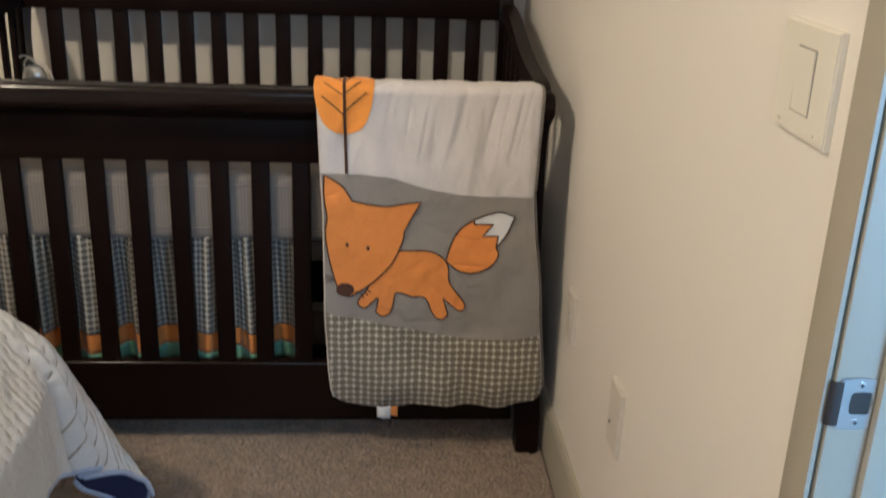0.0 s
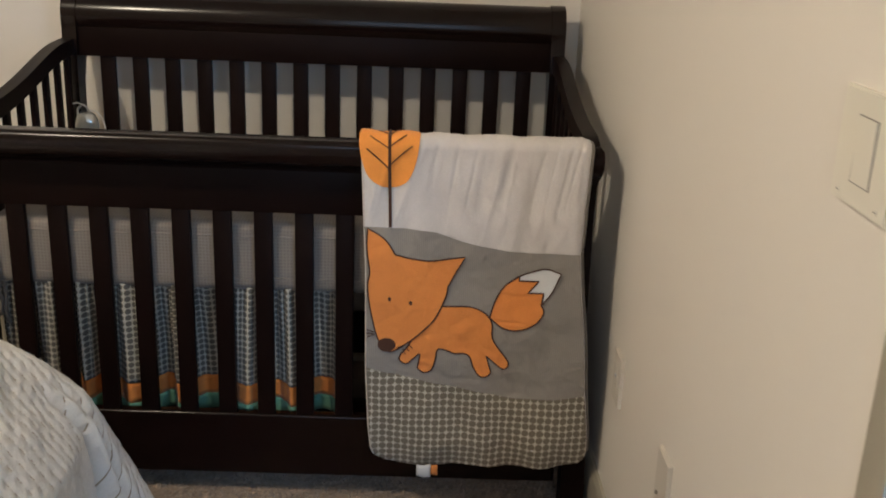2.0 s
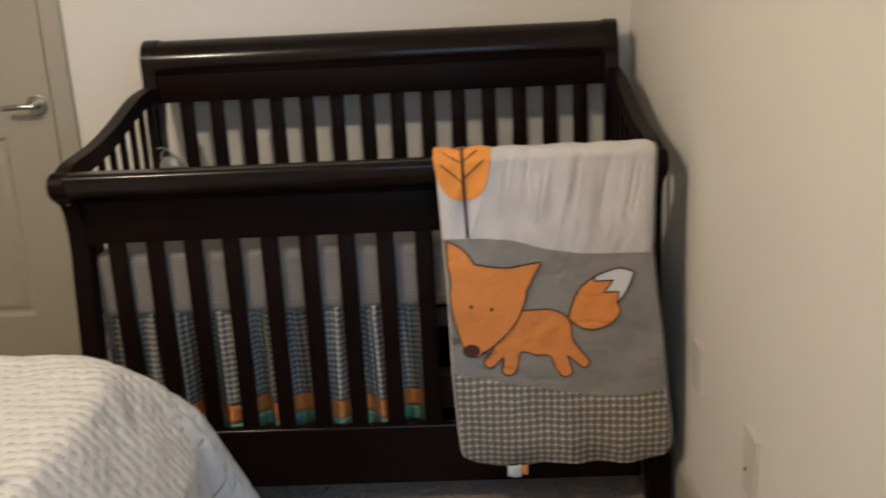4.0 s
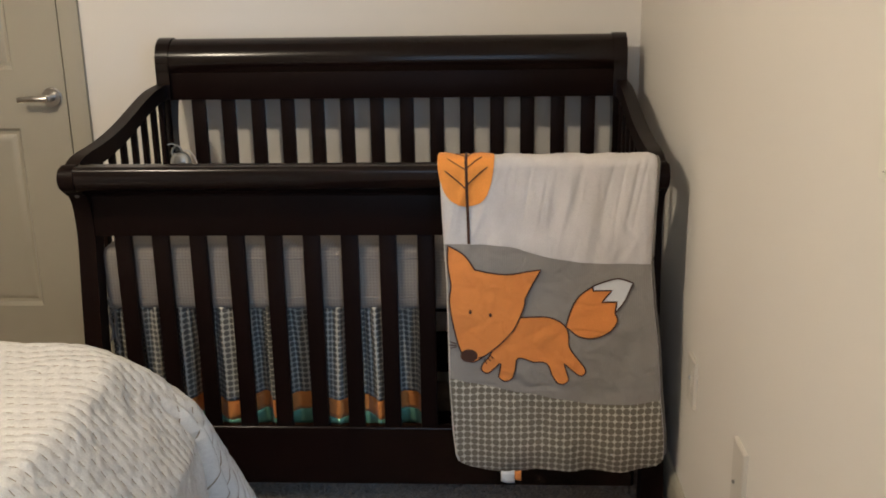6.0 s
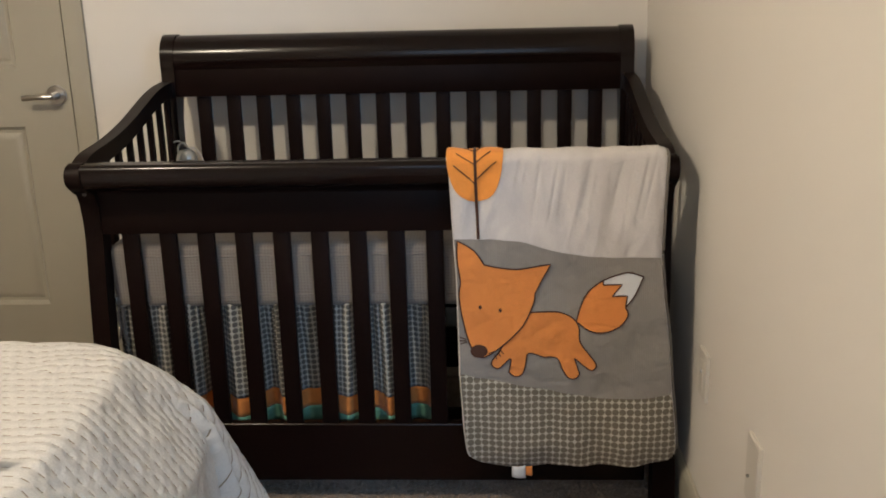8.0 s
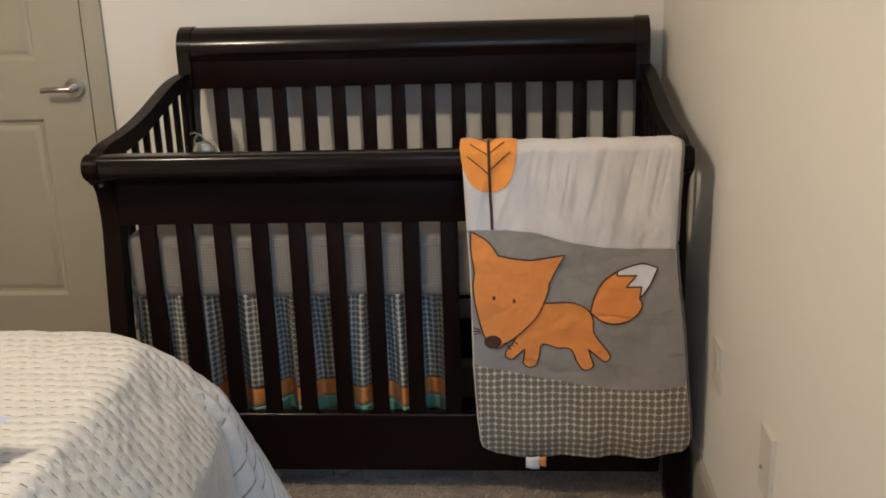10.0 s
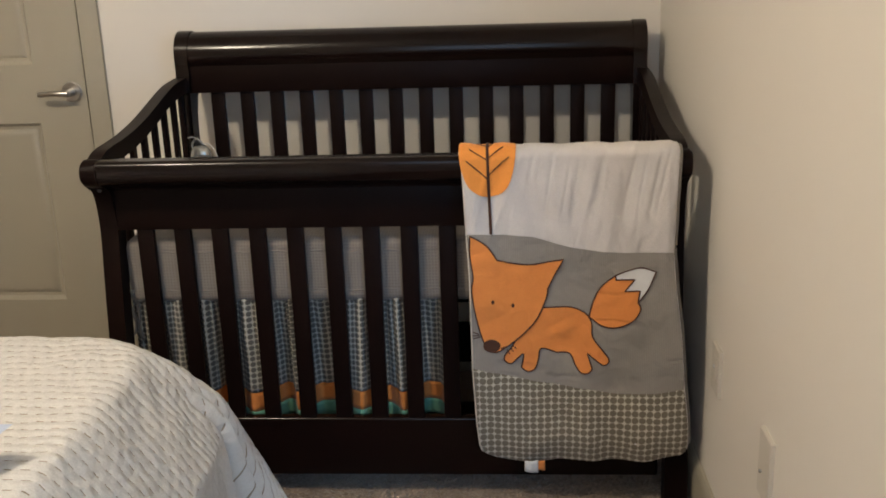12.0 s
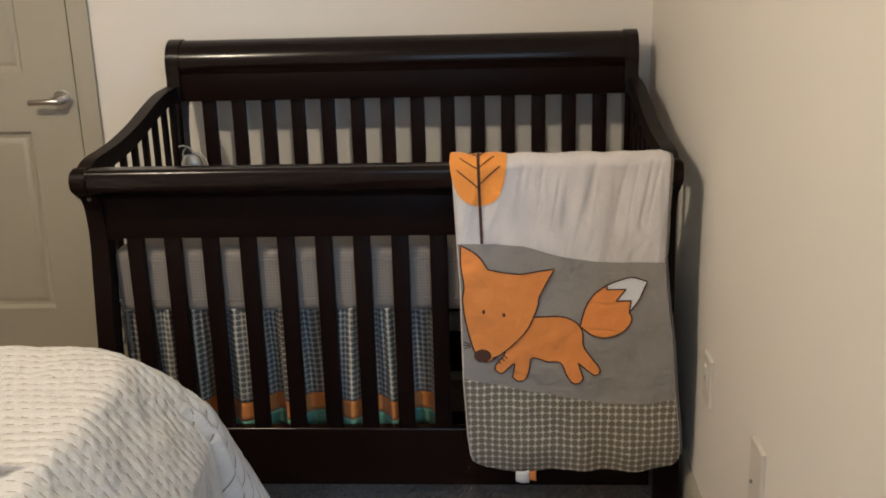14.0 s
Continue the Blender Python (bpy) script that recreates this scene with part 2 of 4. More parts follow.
def part(name, bm, material, parent, label="", smooth=False):
    ob = new(name, mesh_of(name, bm, material, smooth))
    adopt(ob, parent)
    return tagged(ob, label)


def setting(name, bm, material, label, category):
    return tagged(new(name, mesh_of(name, bm, material)), label, category, kind="structure")


def box(bm, x0, x1, y0, y1, z0, z1, bevel=0.0, segs=2):
    r = bmesh.ops.create_cube(bm, size=1.0)
    for v in r["verts"]:
        v.co = ((x0 + x1) / 2 + v.co.x * (x1 - x0), (y0 + y1) / 2 + v.co.y * (y1 - y0), (z0 + z1) / 2 + v.co.z * (z1 - z0))
    if bevel:
        edges = {e for v in r["verts"] for e in v.link_edges}
        bmesh.ops.bevel(bm, geom=list(edges), offset=bevel, segments=segs, affect="EDGES", profile=0.6)
    return bm


def boxed(*a, **k):
    return box(bmesh.new(), *a, **k)


def spline(points, steps=8, closed=False):
    """Catmull-Rom through 2D or 3D points."""
    pts = [Vector((*p, 0)[:3]) for p in points]
    n = len(pts)
    out = []
    for i in range(n if closed else n - 1):
        if closed:
            p0, p1, p2, p3 = (pts[(i + k - 1) % n] for k in range(4))
        else:
            p0, p1, p2, p3 = (pts[min(max(i + k - 1, 0), n - 1)] for k in range(4))
        for s in range(steps):
            t = s / steps
            out.append(0.5 * (2 * p1 + (p2 - p0) * t + (2 * p0 - 5 * p1 + 4 * p2 - p3) * t * t + (3 * p1 - p0 - 3 * p2 + p3) * t ** 3))
    if not closed:
        out.append(pts[-1])
    return out


def extrude_x(bm, outline, x0, x1, bevel=0.0):
    """A closed outline in y and z, made solid between x0 and x1."""
    a = [bm.verts.new((x0, p[0], p[1])) for p in outline]
    b = [bm.verts.new((x1, p[0], p[1])) for p in outline]
    n = len(outline)
    faces = [bm.faces.new(a), bm.faces.new(b[::-1])]
    for i in range(n):
        bm.faces.new((a[i], b[i], b[(i + 1) % n], a[(i + 1) % n]))
    if bevel:
        edges = {e for f in faces for e in f.edges}
        bmesh.ops.bevel(bm, geom=list(edges), offset=bevel, segments=2, affect="EDGES")
    bmesh.ops.triangulate(bm, faces=[f for f in bm.faces if len(f.verts) > 4])
    return bm


def ribbon(centre, widths):
    """The outline of a band along a centre line in the plane."""
    left, right = [], []
    n = len(centre)
    for i, p in enumerate(centre):
        d = (centre[min(i + 1, n - 1)] - centre[max(i - 1, 0)]).normalized()
        w = widths[i] if isinstance(widths, (list, tuple)) else widths
        nn = Vector((-d.y, d.x, 0)) * w / 2
        left.append(p + nn)
        right.append(p - nn)
    return left + right[::-1]


def circle(cy, cz, r, n=28, a0=0.0, a1=2 * math.pi):
    return [(cy + r * math.cos(a0 + (a1 - a0) * i / n), cz + r * math.sin(a0 + (a1 - a0) * i / n)) for i in range(n)]


def tube(bm, path, r, n=10):
    rings = []
    up = Vector((0, 0, 1))
    m = len(path)
    for i, p in enumerate(path):
        d = (path[min(i + 1, m - 1)] - path[max(i - 1, 0)]).normalized()
        s = d.cross(up)
        s = s.normalized() if s.length > 1e-4 else Vector((1, 0, 0))
        w = s.cross(d)
        rings.append([bm.verts.new(p + r * (math.cos(2 * math.pi * k / n) * s + math.sin(2 * math.pi * k / n) * w)) for k in range(n)])
    for a, b in zip(rings, rings[1:]):
        for k in range(n):
            bm.faces.new((a[k], a[(k + 1) % n], b[(k + 1) % n], b[k]))
    bm.faces.new(rings[0])
    bm.faces.new(rings[-1])
    return bm


def disc(bm, centre, axis, r, depth, n=32, bevel=0.0):
    """A short cylinder that starts at centre and goes depth along axis."""
    q = Vector(axis).to_track_quat("Z", "Y").to_matrix().to_4x4()
    res = bmesh.ops.create_cone(bm, cap_ends=True, segments=n, radius1=r, radius2=r, depth=depth)
    m = Matrix.Translation(Vector(centre) + Vector(axis).normalized() * depth / 2) @ q
    bmesh.ops.transform(bm, matrix=m, verts=res["verts"])
    if bevel:
        edges = [e for v in res["verts"] for e in v.link_edges if len(e.link_faces) == 2 and any(len(f.verts) > 4 for f in e.link_faces)]
        bmesh.ops.bevel(bm, geom=list(set(edges)), offset=bevel, segments=3, affect="EDGES")
    return bm


# ---- the room ----
LEFT, REAR, HIGH, THICK = -5.6, -4.4, 2.72, 0.12
DOOR_X0, DOOR_X1, DOOR_H = -2.581, -1.827, 2.03
GATE_Y0, GATE_Y1 = -2.970, -2.205

setting("floor", boxed(LEFT - 0.2, 1.5, REAR - 0.2, 0.9, -0.06, -0.004), CARPET, "brown-grey cut-pile carpet covering the bedroom floor", "carpet")
setting("ceiling", boxed(LEFT - 0.2, 1.5, REAR - 0.2, 0.9, HIGH, HIGH + 0.1), CEIL, "plain white painted bedroom ceiling", "ceiling")

bm = bmesh.new()
box(bm, LEFT - THICK, DOOR_X0 - 0.02, 0, THICK, -0.004, HIGH)
box(bm, DOOR_X1 + 0.02, THICK, 0, THICK, -0.004, HIGH)
box(bm, DOOR_X0 - 0.02, DOOR_X1 + 0.02, 0, THICK, DOOR_H + 0.02, HIGH)
setting("wall_north", bm, WALL, "cream painted bedroom wall behind the crib", "wall")
bm = bmesh.new()
box(bm, 0, THICK, GATE_Y1 + 0.02, -0.0005, -0.004, HIGH)
box(bm, 0, THICK, REAR, GATE_Y0 - 0.02, -0.004, HIGH)
box(bm, 0, THICK, GATE_Y0 - 0.02, GATE_Y1 + 0.02, DOOR_H + 0.02, HIGH)
setting("wall_east", bm, WALL, "cream painted wall with switch and outlets", "wall")
setting("wall_west", boxed(LEFT - THICK, LEFT, REAR, 0, -0.004, HIGH), WALL, "plain cream painted bedroom wall", "wall")
WX0, WX1, WZ0, WZ1 = -1.15, -0.10, 0.78, 2.12
bm = bmesh.new()
box(bm, LEFT - THICK, WX0, REAR - THICK, REAR, -0.004, HIGH)
box(bm, WX1, THICK, REAR - THICK, REAR, -0.004, HIGH)
box(bm, WX0, WX1, REAR - THICK, REAR, -0.004, WZ0)
box(bm, WX0, WX1, REAR - THICK, REAR, WZ1, HIGH)
setting("wall_south", bm, WALL, "plain cream wall with the added unseen window", "wall")
# closet behind the closed door and hall beyond the doorway, plain
bm = bmesh.new()
box(bm, DOOR_X0 - 0.3, DOOR_X1 + 0.3, 0.78, 0.86, -0.004, HIGH)
box(bm, DOOR_X0 - 0.38, DOOR_X0 - 0.3, THICK, 0.86, -0.004, HIGH)
box(bm, DOOR_X1 + 0.3, DOOR_X1 + 0.38, THICK, 0.86, -0.004, HIGH)
setting("wall_closet", bm, WALL, "plain closet walls behind the door", "wall")
bm = bmesh.new()
box(bm, 1.30, 1.42, REAR, -0.6, -0.004, HIGH)
box(bm, THICK, 1.30, -0.72, -0.6, -0.004, HIGH)
for x0, x1, z0, z1 in ((THICK, 0.22, -0.004, HIGH), (1.18, 1.30, -0.004, HIGH), (0.22, 1.18, -0.004, 0.62), (0.22, 1.18, 2.18, HIGH)):
    box(bm, x0, x1, REAR, REAR + 0.12, z0, z1)
setting("wall_hall", bm, WALL, "plain cream walls of the hallway", "wall")

# unseen window, made up as the opening for the rear fill
win = tagged(new("window_1"), "unseen white framed window added for the rear fill", "window", kind="structure")
win.location = (-0.62, REAR - 0.06, WZ0)
bm = bmesh.new()
for a in ((WX0, WX0 + 0.05, WZ0, WZ1), (WX1 - 0.05, WX1, WZ0, WZ1), (WX0 + 0.05, WX1 - 0.05, WZ0, WZ0 + 0.05), (WX0 + 0.05, WX1 - 0.05, WZ1 - 0.05, WZ1), (WX0 + 0.05, WX1 - 0.05, 1.43, 1.47)):
    box(bm, a[0], a[1], REAR - 0.09, REAR - 0.05, a[2], a[3], 0.004)
part("window_frame", bm, PLASTIC, win)
pane = part("pane", boxed(WX0 + 0.05, WX1 - 0.05, REAR - 0.075, REAR - 0.07, WZ0 + 0.05, WZ1 - 0.05), GLASS, win)
pane.visible_shadow = False


hw = tagged(new("window_2"), "white framed hallway window", "window", kind="structure")
hw.location = (0.70, REAR + 0.05, 0.62)
bm = bmesh.new()
for a in ((0.22, 0.27, 0.62, 2.18), (1.13, 1.18, 0.62, 2.18), (0.27, 1.13, 0.62, 0.67), (0.27, 1.13, 2.13, 2.18), (0.27, 1.13, 1.38, 1.42)):
    box(bm, a[0], a[1], REAR + 0.03, REAR + 0.07, a[2], a[3], 0.004)
part("window_frame", bm, PLASTIC, hw)
pane = part("pane", boxed(0.27, 1.13, REAR + 0.045, REAR + 0.05, 0.67, 2.13), GLASS, hw)
pane.visible_shadow = False


def moulding(bm, axis, a0, a1, face, side, height, thick):
    """A baseboard with an eased top; axis 'x' or 'y' is the run, face the wall's plane, side the way it stands out."""
    prof = [(0, 0), (thick, 0), (thick, height * 0.86), (thick * 0.75, height * 0.93), (thick * 0.45, height * 0.975), (0, height)]
    va, vb = [], []
    for d, z in prof:
        o = face + side * d
        va.append(bm.verts.new((a0, o, z) if axis == "x" else (o, a0, z)))
        vb.append(bm.verts.new((a1, o, z) if axis == "x" else (o, a1, z)))
    n = len(prof)
    bm.faces.new(va)
    bm.faces.new(vb[::-1])
    for i in range(n):
        bm.faces.new((va[i], vb[i], vb[(i + 1) % n], va[(i + 1) % n]))
    return bm


bm = bmesh.new()
moulding(bm, "y", -2.156, -0.016, 0, -1, 0.142, 0.015)
setting("baseboard", bm, TRIM, "greige painted baseboard along the cream wall", "baseboard")
bm = bmesh.new()
moulding(bm, "x", -1.752, 0, 0, -1, 0.142, 0.015)
moulding(bm, "x", LEFT, -2.655, 0, -1, 0.142, 0.015)
setting("baseboard", bm, TRIM, "greige painted baseboard behind the crib", "baseboard")

# casing round the closet door
bm = bmesh.new()
for x0, x1 in ((-1.817, -1.752), (-2.653, -2.588)):
    box(bm, x0, x1, -0.016, 0.0, 0, DOOR_H + 0.068, 0.003)
box(bm, -2.588, -1.817, -0.016, 0.0, DOOR_H + 0.003, DOOR_H + 0.068, 0.003)
setting("trim", bm, TRIM, "greige painted casing round the closet door", "trim")
bm = bmesh.new()
box(bm, -1.8165, -1.80, 0.0005, THICK, 0, DOOR_H + 0.02)
box(bm, -2.605, -2.5885, 0.0005, THICK, 0, DOOR_H + 0.02)
box(bm, -2.5885, -1.8165, 0.0005, THICK, DOOR_H + 0.0035, DOOR_H + 0.02)
setting("trim", bm, TRIM, "greige painted jamb of the closet door", "trim")

# casing, jamb and stop of the open doorway
bm = bmesh.new()
box(bm, -0.006, 0, -2.201, -2.148, 0, DOOR_H + 0.07, 0.002)
box(bm, -0.006, 0, GATE_Y0 - 0.068, GATE_Y0 - 0.009, 0, DOOR_H + 0.07, 0.003)
box(bm, -0.0055, 0, GATE_Y0 - 0.009, -2.2015, DOOR_H + 0.009, DOOR_H + 0.07, 0.003)
setting("trim", bm, TRIM, "greige painted casing of the open doorway", "trim")
bm = bmesh.new()
box(bm, 0.003, THICK + 0.002, GATE_Y1, GATE_Y1 + 0.0175, 0, DOOR_H, 0.0015)
box(bm, -0.003, THICK + 0.002, GATE_Y0 - 0.0175, GATE_Y0, 0, DOOR_H, 0.0015)
box(bm, -0.003, THICK + 0.002, GATE_Y0 - 0.0175, GATE_Y1 + 0.0175, DOOR_H, DOOR_H + 0.018)
box(bm, 0.046, 0.084, GATE_Y1 - 0.012, GATE_Y1 - 0.0005, 0, DOOR_H - 0.012, 0.002)
box(bm, 0.046, 0.084, GATE_Y0 + 0.0005, GATE_Y0 + 0.012, 0, DOOR_H - 0.012, 0.002)
setting("trim", bm, TRIM, "greige painted jamb and stop of the doorway", "trim")

# ---- closet door ----
door = tagged(new("door_1"), "closed greige panelled door with chrome lever handle", "door", kind="structure")
door.location = ((DOOR_X0 + DOOR_X1) / 2, 0.0, 0.0)
PX0, PX1 = -2.412, -1.992
bm = bmesh.new()
Y0, Y1 = 0.002, 0.037
box(bm, DOOR_X0, PX0, Y0, Y1, 0.008, DOOR_H)
box(bm, PX1, DOOR_X1, Y0, Y1, 0.008, DOOR_H)
for z0, z1 in ((0.008, 0.266), (0.878, 1.066), (1.90, DOOR_H)):
    box(bm, PX0, PX1, Y0, Y1, z0, z1)
part("door_leaf", bm, TRIM, door)
for z0, z1 in ((0.266, 0.878), (1.066, 1.90)):
    bm = bmesh.new()
    rings = []
    for inset, depth in ((0.0, 0.0), (0.004, 0.003), (0.012, 0.013), (0.022, 0.015), (0.034, 0.008), (0.040, 0.0065), (0.048, 0.0065)):
        rings.append([bm.verts.new(p) for p in ((PX0 + inset, Y0 + depth, z0 + inset), (PX1 - inset, Y0 + depth, z0 + inset), (PX1 - inset, Y0 + depth, z1 - inset), (PX0 + inset, Y0 + depth, z1 - inset))])
    for a, b in zip(rings, rings[1:]):
        for k in range(4):
            bm.faces.new((a[k], a[(k + 1) % 4], b[(k + 1) % 4], b[k]))
    bm.faces.new(rings[-1])
    back = [bm.verts.new(p) for p in ((PX0, Y1, z0), (PX1, Y1, z0), (PX1, Y1, z1), (PX0, Y1, z1))]
    for k in range(4):
        bm.faces.new((rings[0][k], back[k], back[(k + 1) % 4], rings[0][(k + 1) % 4]))
    bm.faces.new(back[::-1])
    part("panel", bm, TRIM, door)
handle = new("door_handle")
handle.location = (0, 0, 0)
handle.parent = door
tagged(handle, "chrome lever handle on a round rosette")
HX, HZ = -1.872, 0.978
part("rosette", disc(bmesh.new(), (HX, Y0, HZ), (0, -1, 0), 0.033, 0.010, 40, 0.004), CHROME, handle, smooth=True)
bm = bmesh.new()
disc(bm, (HX, Y0 - 0.008, HZ), (0, -1, 0), 0.013, 0.046, 24, 0.003)
path = spline([(HX + 0.004, Y0 - 0.052, HZ), (HX - 0.03, Y0 - 0.058, HZ + 0.001), (HX - 0.062, Y0 - 0.055, HZ), (HX - 0.092, Y0 - 0.050, HZ - 0.003)], 6)
tube(bm, path, 0.0088, 14)
part("lever", bm, CHROME, handle, smooth=True)

# ---- switch, outlet and cable plate on the wall ----


def wall_plate(name, y, z, w, h, label, category, material=PLASTIC):
    ob = thing(name, (0, y, z), label, category)
    bm = boxed(-0.0085, -0.0003, y - w / 2, y + w / 2, z - h / 2, z + h / 2)
    front = [e for e in bm.edges if all(v.co.x < -0.008 for v in e.verts)]
    bmesh.ops.bevel(bm, geom=front, offset=0.0020, segments=2, affect="EDGES")
    part("plate", bm, material, ob)
    return ob


def screw(parent, y, z, x=-0.0086):
    bm = disc(bmesh.new(), (x, y, z), (-1, 0, 0), 0.0032, 0.0012, 14)
    s = part("screw", bm, PLASTIC, parent)
    # raised dark bar; its colour carries the slot's shade
    part("slot", boxed(x - 0.0016, x - 0.0011, y - 0.0028, y + 0.0028, z - 0.0005, z + 0.0005), GROOVE, s)


sw = wall_plate("light_switch", -2.045, 1.184, 0.134, 0.118, "ivory rocker light switch with wide plate on cream wall", "switch")
# no recess here: the shade of the rocker's gap is put into this colour
part("groove", boxed(-0.0089, -0.0075, -2.045 - 0.0232, -2.045 + 0.0232, 1.184 - 0.0345, 1.184 + 0.0345), GROOVE, sw)
bm = bmesh.new()
a = [(-0.0094, 1.184 - 0.033), (-0.0106, 1.184 + 0.033), (-0.0082, 1.184 + 0.033), (-0.0082, 1.184 - 0.033)]
va = [bm.verts.new((x, -2.045 - 0.0208, z)) for x, z in a]
vb = [bm.verts.new((x, -2.045 + 0.0208, z)) for x, z in a]
bm.faces.new(va), bm.faces.new(vb[::-1])
for i in range(4):
    bm.faces.new((va[i], vb[i], vb[(i + 1) % 4], va[(i + 1) % 4]))
part("rocker", bm, PLASTIC, sw)
for dy in (-0.046, 0.046):
    screw(sw, -2.045 + dy, 1.184 - 0.048)

oc = wall_plate("cable_plate", -1.475, 0.450, 0.078, 0.132, "plain ivory wall plate with a small dark jack", "wall plate", PLATE)
part("jack", disc(bmesh.new(), (-0.0084, -1.462, 0.436), (-1, 0, 0), 0.0036, 0.005, 18, 0.001), GROOVE, oc, "small dark metal jack", True)

jk = wall_plate("cable_plate", -1.034, 0.452, 0.076, 0.112, "ivory cable plate low on wall beside crib", "wall plate", PLATE)
part("jack_face", boxed(-0.0098, -0.0080, -1.034 - 0.017, -1.034 + 0.017, 0.452 - 0.034, 0.452 + 0.034, 0.001), PLATE, jk)
part("jack", disc(bmesh.new(), (-0.0097, -1.034, 0.460), (-1, 0, 0), 0.0048, 0.003, 16, 0.001), STEEL, jk, "small metal cable jack")

# ---- strike plate on the jamb ----
st = thing("strike_plate", (0.026, GATE_Y1, 0.895), "steel strike plate screwed to the door jamb", "strike plate")
bm = bmesh.new()
outer, hole = [], []
for k in range(32):
    a = 2 * math.pi * (k + 0.5) / 32
    ca, sa = math.cos(a), math.sin(a)
    m_ = max(abs(ca), abs(sa))
    outer.append((0.026 + 0.018 * (0.12 * ca + 0.88 * min(1, max(-1, 1.12 * ca / m_))), 0.8945 + 0.0285 * (0.12 * sa + 0.88 * min(1, max(-1, 1.12 * sa / m_)))))
    hole.append((0.0315 + 0.0118 * (0.35 * ca + 0.65 * min(1, max(-1, ca / m_))), 0.8955 + 0.0128 * (0.35 * sa + 0.65 * min(1, max(-1, sa / m_)))))
for y in (GATE_Y1 - 0.0022, GATE_Y1 - 0.0002):
    o = [bm.verts.new((x, y, z)) for x, z in outer]
    h = [bm.verts.new((x, y, z)) for x, z in hole]
    for k in range(32):
        bm.faces.new((o[k], o[(k + 1) % 32], h[(k + 1) % 32], h[k]))
part("plate", bm, STEEL, st)
# flat sheet behind the opening; the hole's inner shade is its dark colour
part("latch_hole", boxed(0.0195, 0.0415, GATE_Y1 - 0.0014, GATE_Y1 - 0.0003, 0.8830, 0.9090), DARK, st, "dark sheet for the shade inside the latch hole")
lip = spline([(0.0105, GATE_Y1 - 0.0026), (0.006, GATE_Y1 - 0.0026), (0.002, GATE_Y1 - 0.0016), (-0.0015, GATE_Y1 + 0.0015)], 5)
bm = bmesh.new()
ol = ribbon(lip, 0.002)
va = [bm.verts.new((p.x, p.y, 0.871)) for p in ol]
vb = [bm.verts.new((p.x, p.y, 0.919)) for p in ol]
bm.faces.new(va), bm.faces.new(vb[::-1])
for i in range(len(ol)):
    bm.faces.new((va[i], vb[i], vb[(i + 1) % len(ol)], va[(i + 1) % len(ol)]))
part("lip", bm, BRONZE, st, "curved dark metal lip")
for z in (0.874, 0.9155):
    s = part("screw", disc(bmesh.new(), (0.029, GATE_Y1 - 0.002, z), (0, -1, 0), 0.0036, 0.0012, 16), STEEL, st)
    bm = boxed(0.0266, 0.0314, GATE_Y1 - 0.0036, GATE_Y1 - 0.0031, z - 0.0005, z + 0.0005)
    box(bm, 0.0285, 0.0295, GATE_Y1 - 0.0036, GATE_Y1 - 0.0031, z - 0.0024, z + 0.0024)
    # the cross slots are raised bars with their shade as colour
    part("slot", bm, DARK, s)

# ---- crib ----
crib = thing("crib", (-0.77, -0.5, 0), "dark espresso wooden sleigh crib against the wall", "crib")
HEAD_X0, HEAD_X1, HEAD_W = -1.468, -0.060, 0.040
CX0, CX1, PW = -1.476, -0.054, 0.044
HEAD_Y, FRONT_Y = -0.142, -0.822
ROLL_Y, ROLL_Z, ROLL_R = -0.105, 1.098, 0.066
FR_Y, FR_Z, FR_R = -0.886, 0.897, 0.031


def post_outline(front, rear, cy, cz, r, a0, a1):
    """Side view of a sleigh post: up the front edge, round the rolled top, down the rear edge."""
    return spline(front, 6) + [Vector((cy + r * math.cos(radians(a)), cz + r * math.sin(radians(a)))) for a in np.linspace(a0, a1, 26)] + spline(rear, 6)


HEAD_POST = post_outline([(-0.186, 0.0), (-0.186, 0.45), (-0.184, 0.85), (-0.181, 0.96), (-0.177, 1.02), (-0.1735, 1.06)],
                         [(-0.058, 1.030), (-0.096, 0.975), (-0.126, 0.88), (-0.130, 0.45), (-0.130, 0.0)], ROLL_Y, ROLL_Z, ROLL_R + 0.004, 198, -38)
FRONT_POST = post_outline([(-0.888, 0.0), (-0.884, 0.2), (-0.872, 0.45), (-0.853, 0.62), (-0.838, 0.74), (-0.846, 0.82), (-0.866, 0.856)],
                          [(-0.836, 0.868), (-0.806, 0.82), (-0.787, 0.74), (-0.801, 0.62), (-0.820, 0.45), (-0.832, 0.2), (-0.836, 0.0)], FR_Y - 0.001, FR_Z + 0.001, FR_R + 0.0015, 242, -15)
for x0 in (HEAD_X0, HEAD_X1 - HEAD_W):
    part("back_post", extrude_x(bmesh.new(), HEAD_POST, x0, x0 + HEAD_W, 0.004), ESPRESSO_ROLL, crib)
for x0, side in ((CX0, -1), (CX1 - PW, 1)):
    bm = extrude_x(bmesh.new(), FRONT_POST, x0, x0 + PW, 0.005)
    for v in bm.verts:
        flare = ease((0.50 - v.co.z) / 0.45)
        outer = (v.co.x - x0) / PW if side > 0 else 1 - (v.co.x - x0) / PW
        v.co.x += side * flare * (0.012 + 0.014 * outer)
    fp = part("front_post", bm, ESPRESSO, crib)
    for z, y in ((0.85, -0.861), (0.20, -0.884)):
        part("bolt", disc(bmesh.new(), (x0 + PW / 2, y, z), (0, -1, 0), 0.006, 0.003, 16, 0.001), BRONZE, fp)
IX0, IX1 = CX0 + PW - 0.002, CX1 - PW + 0.002
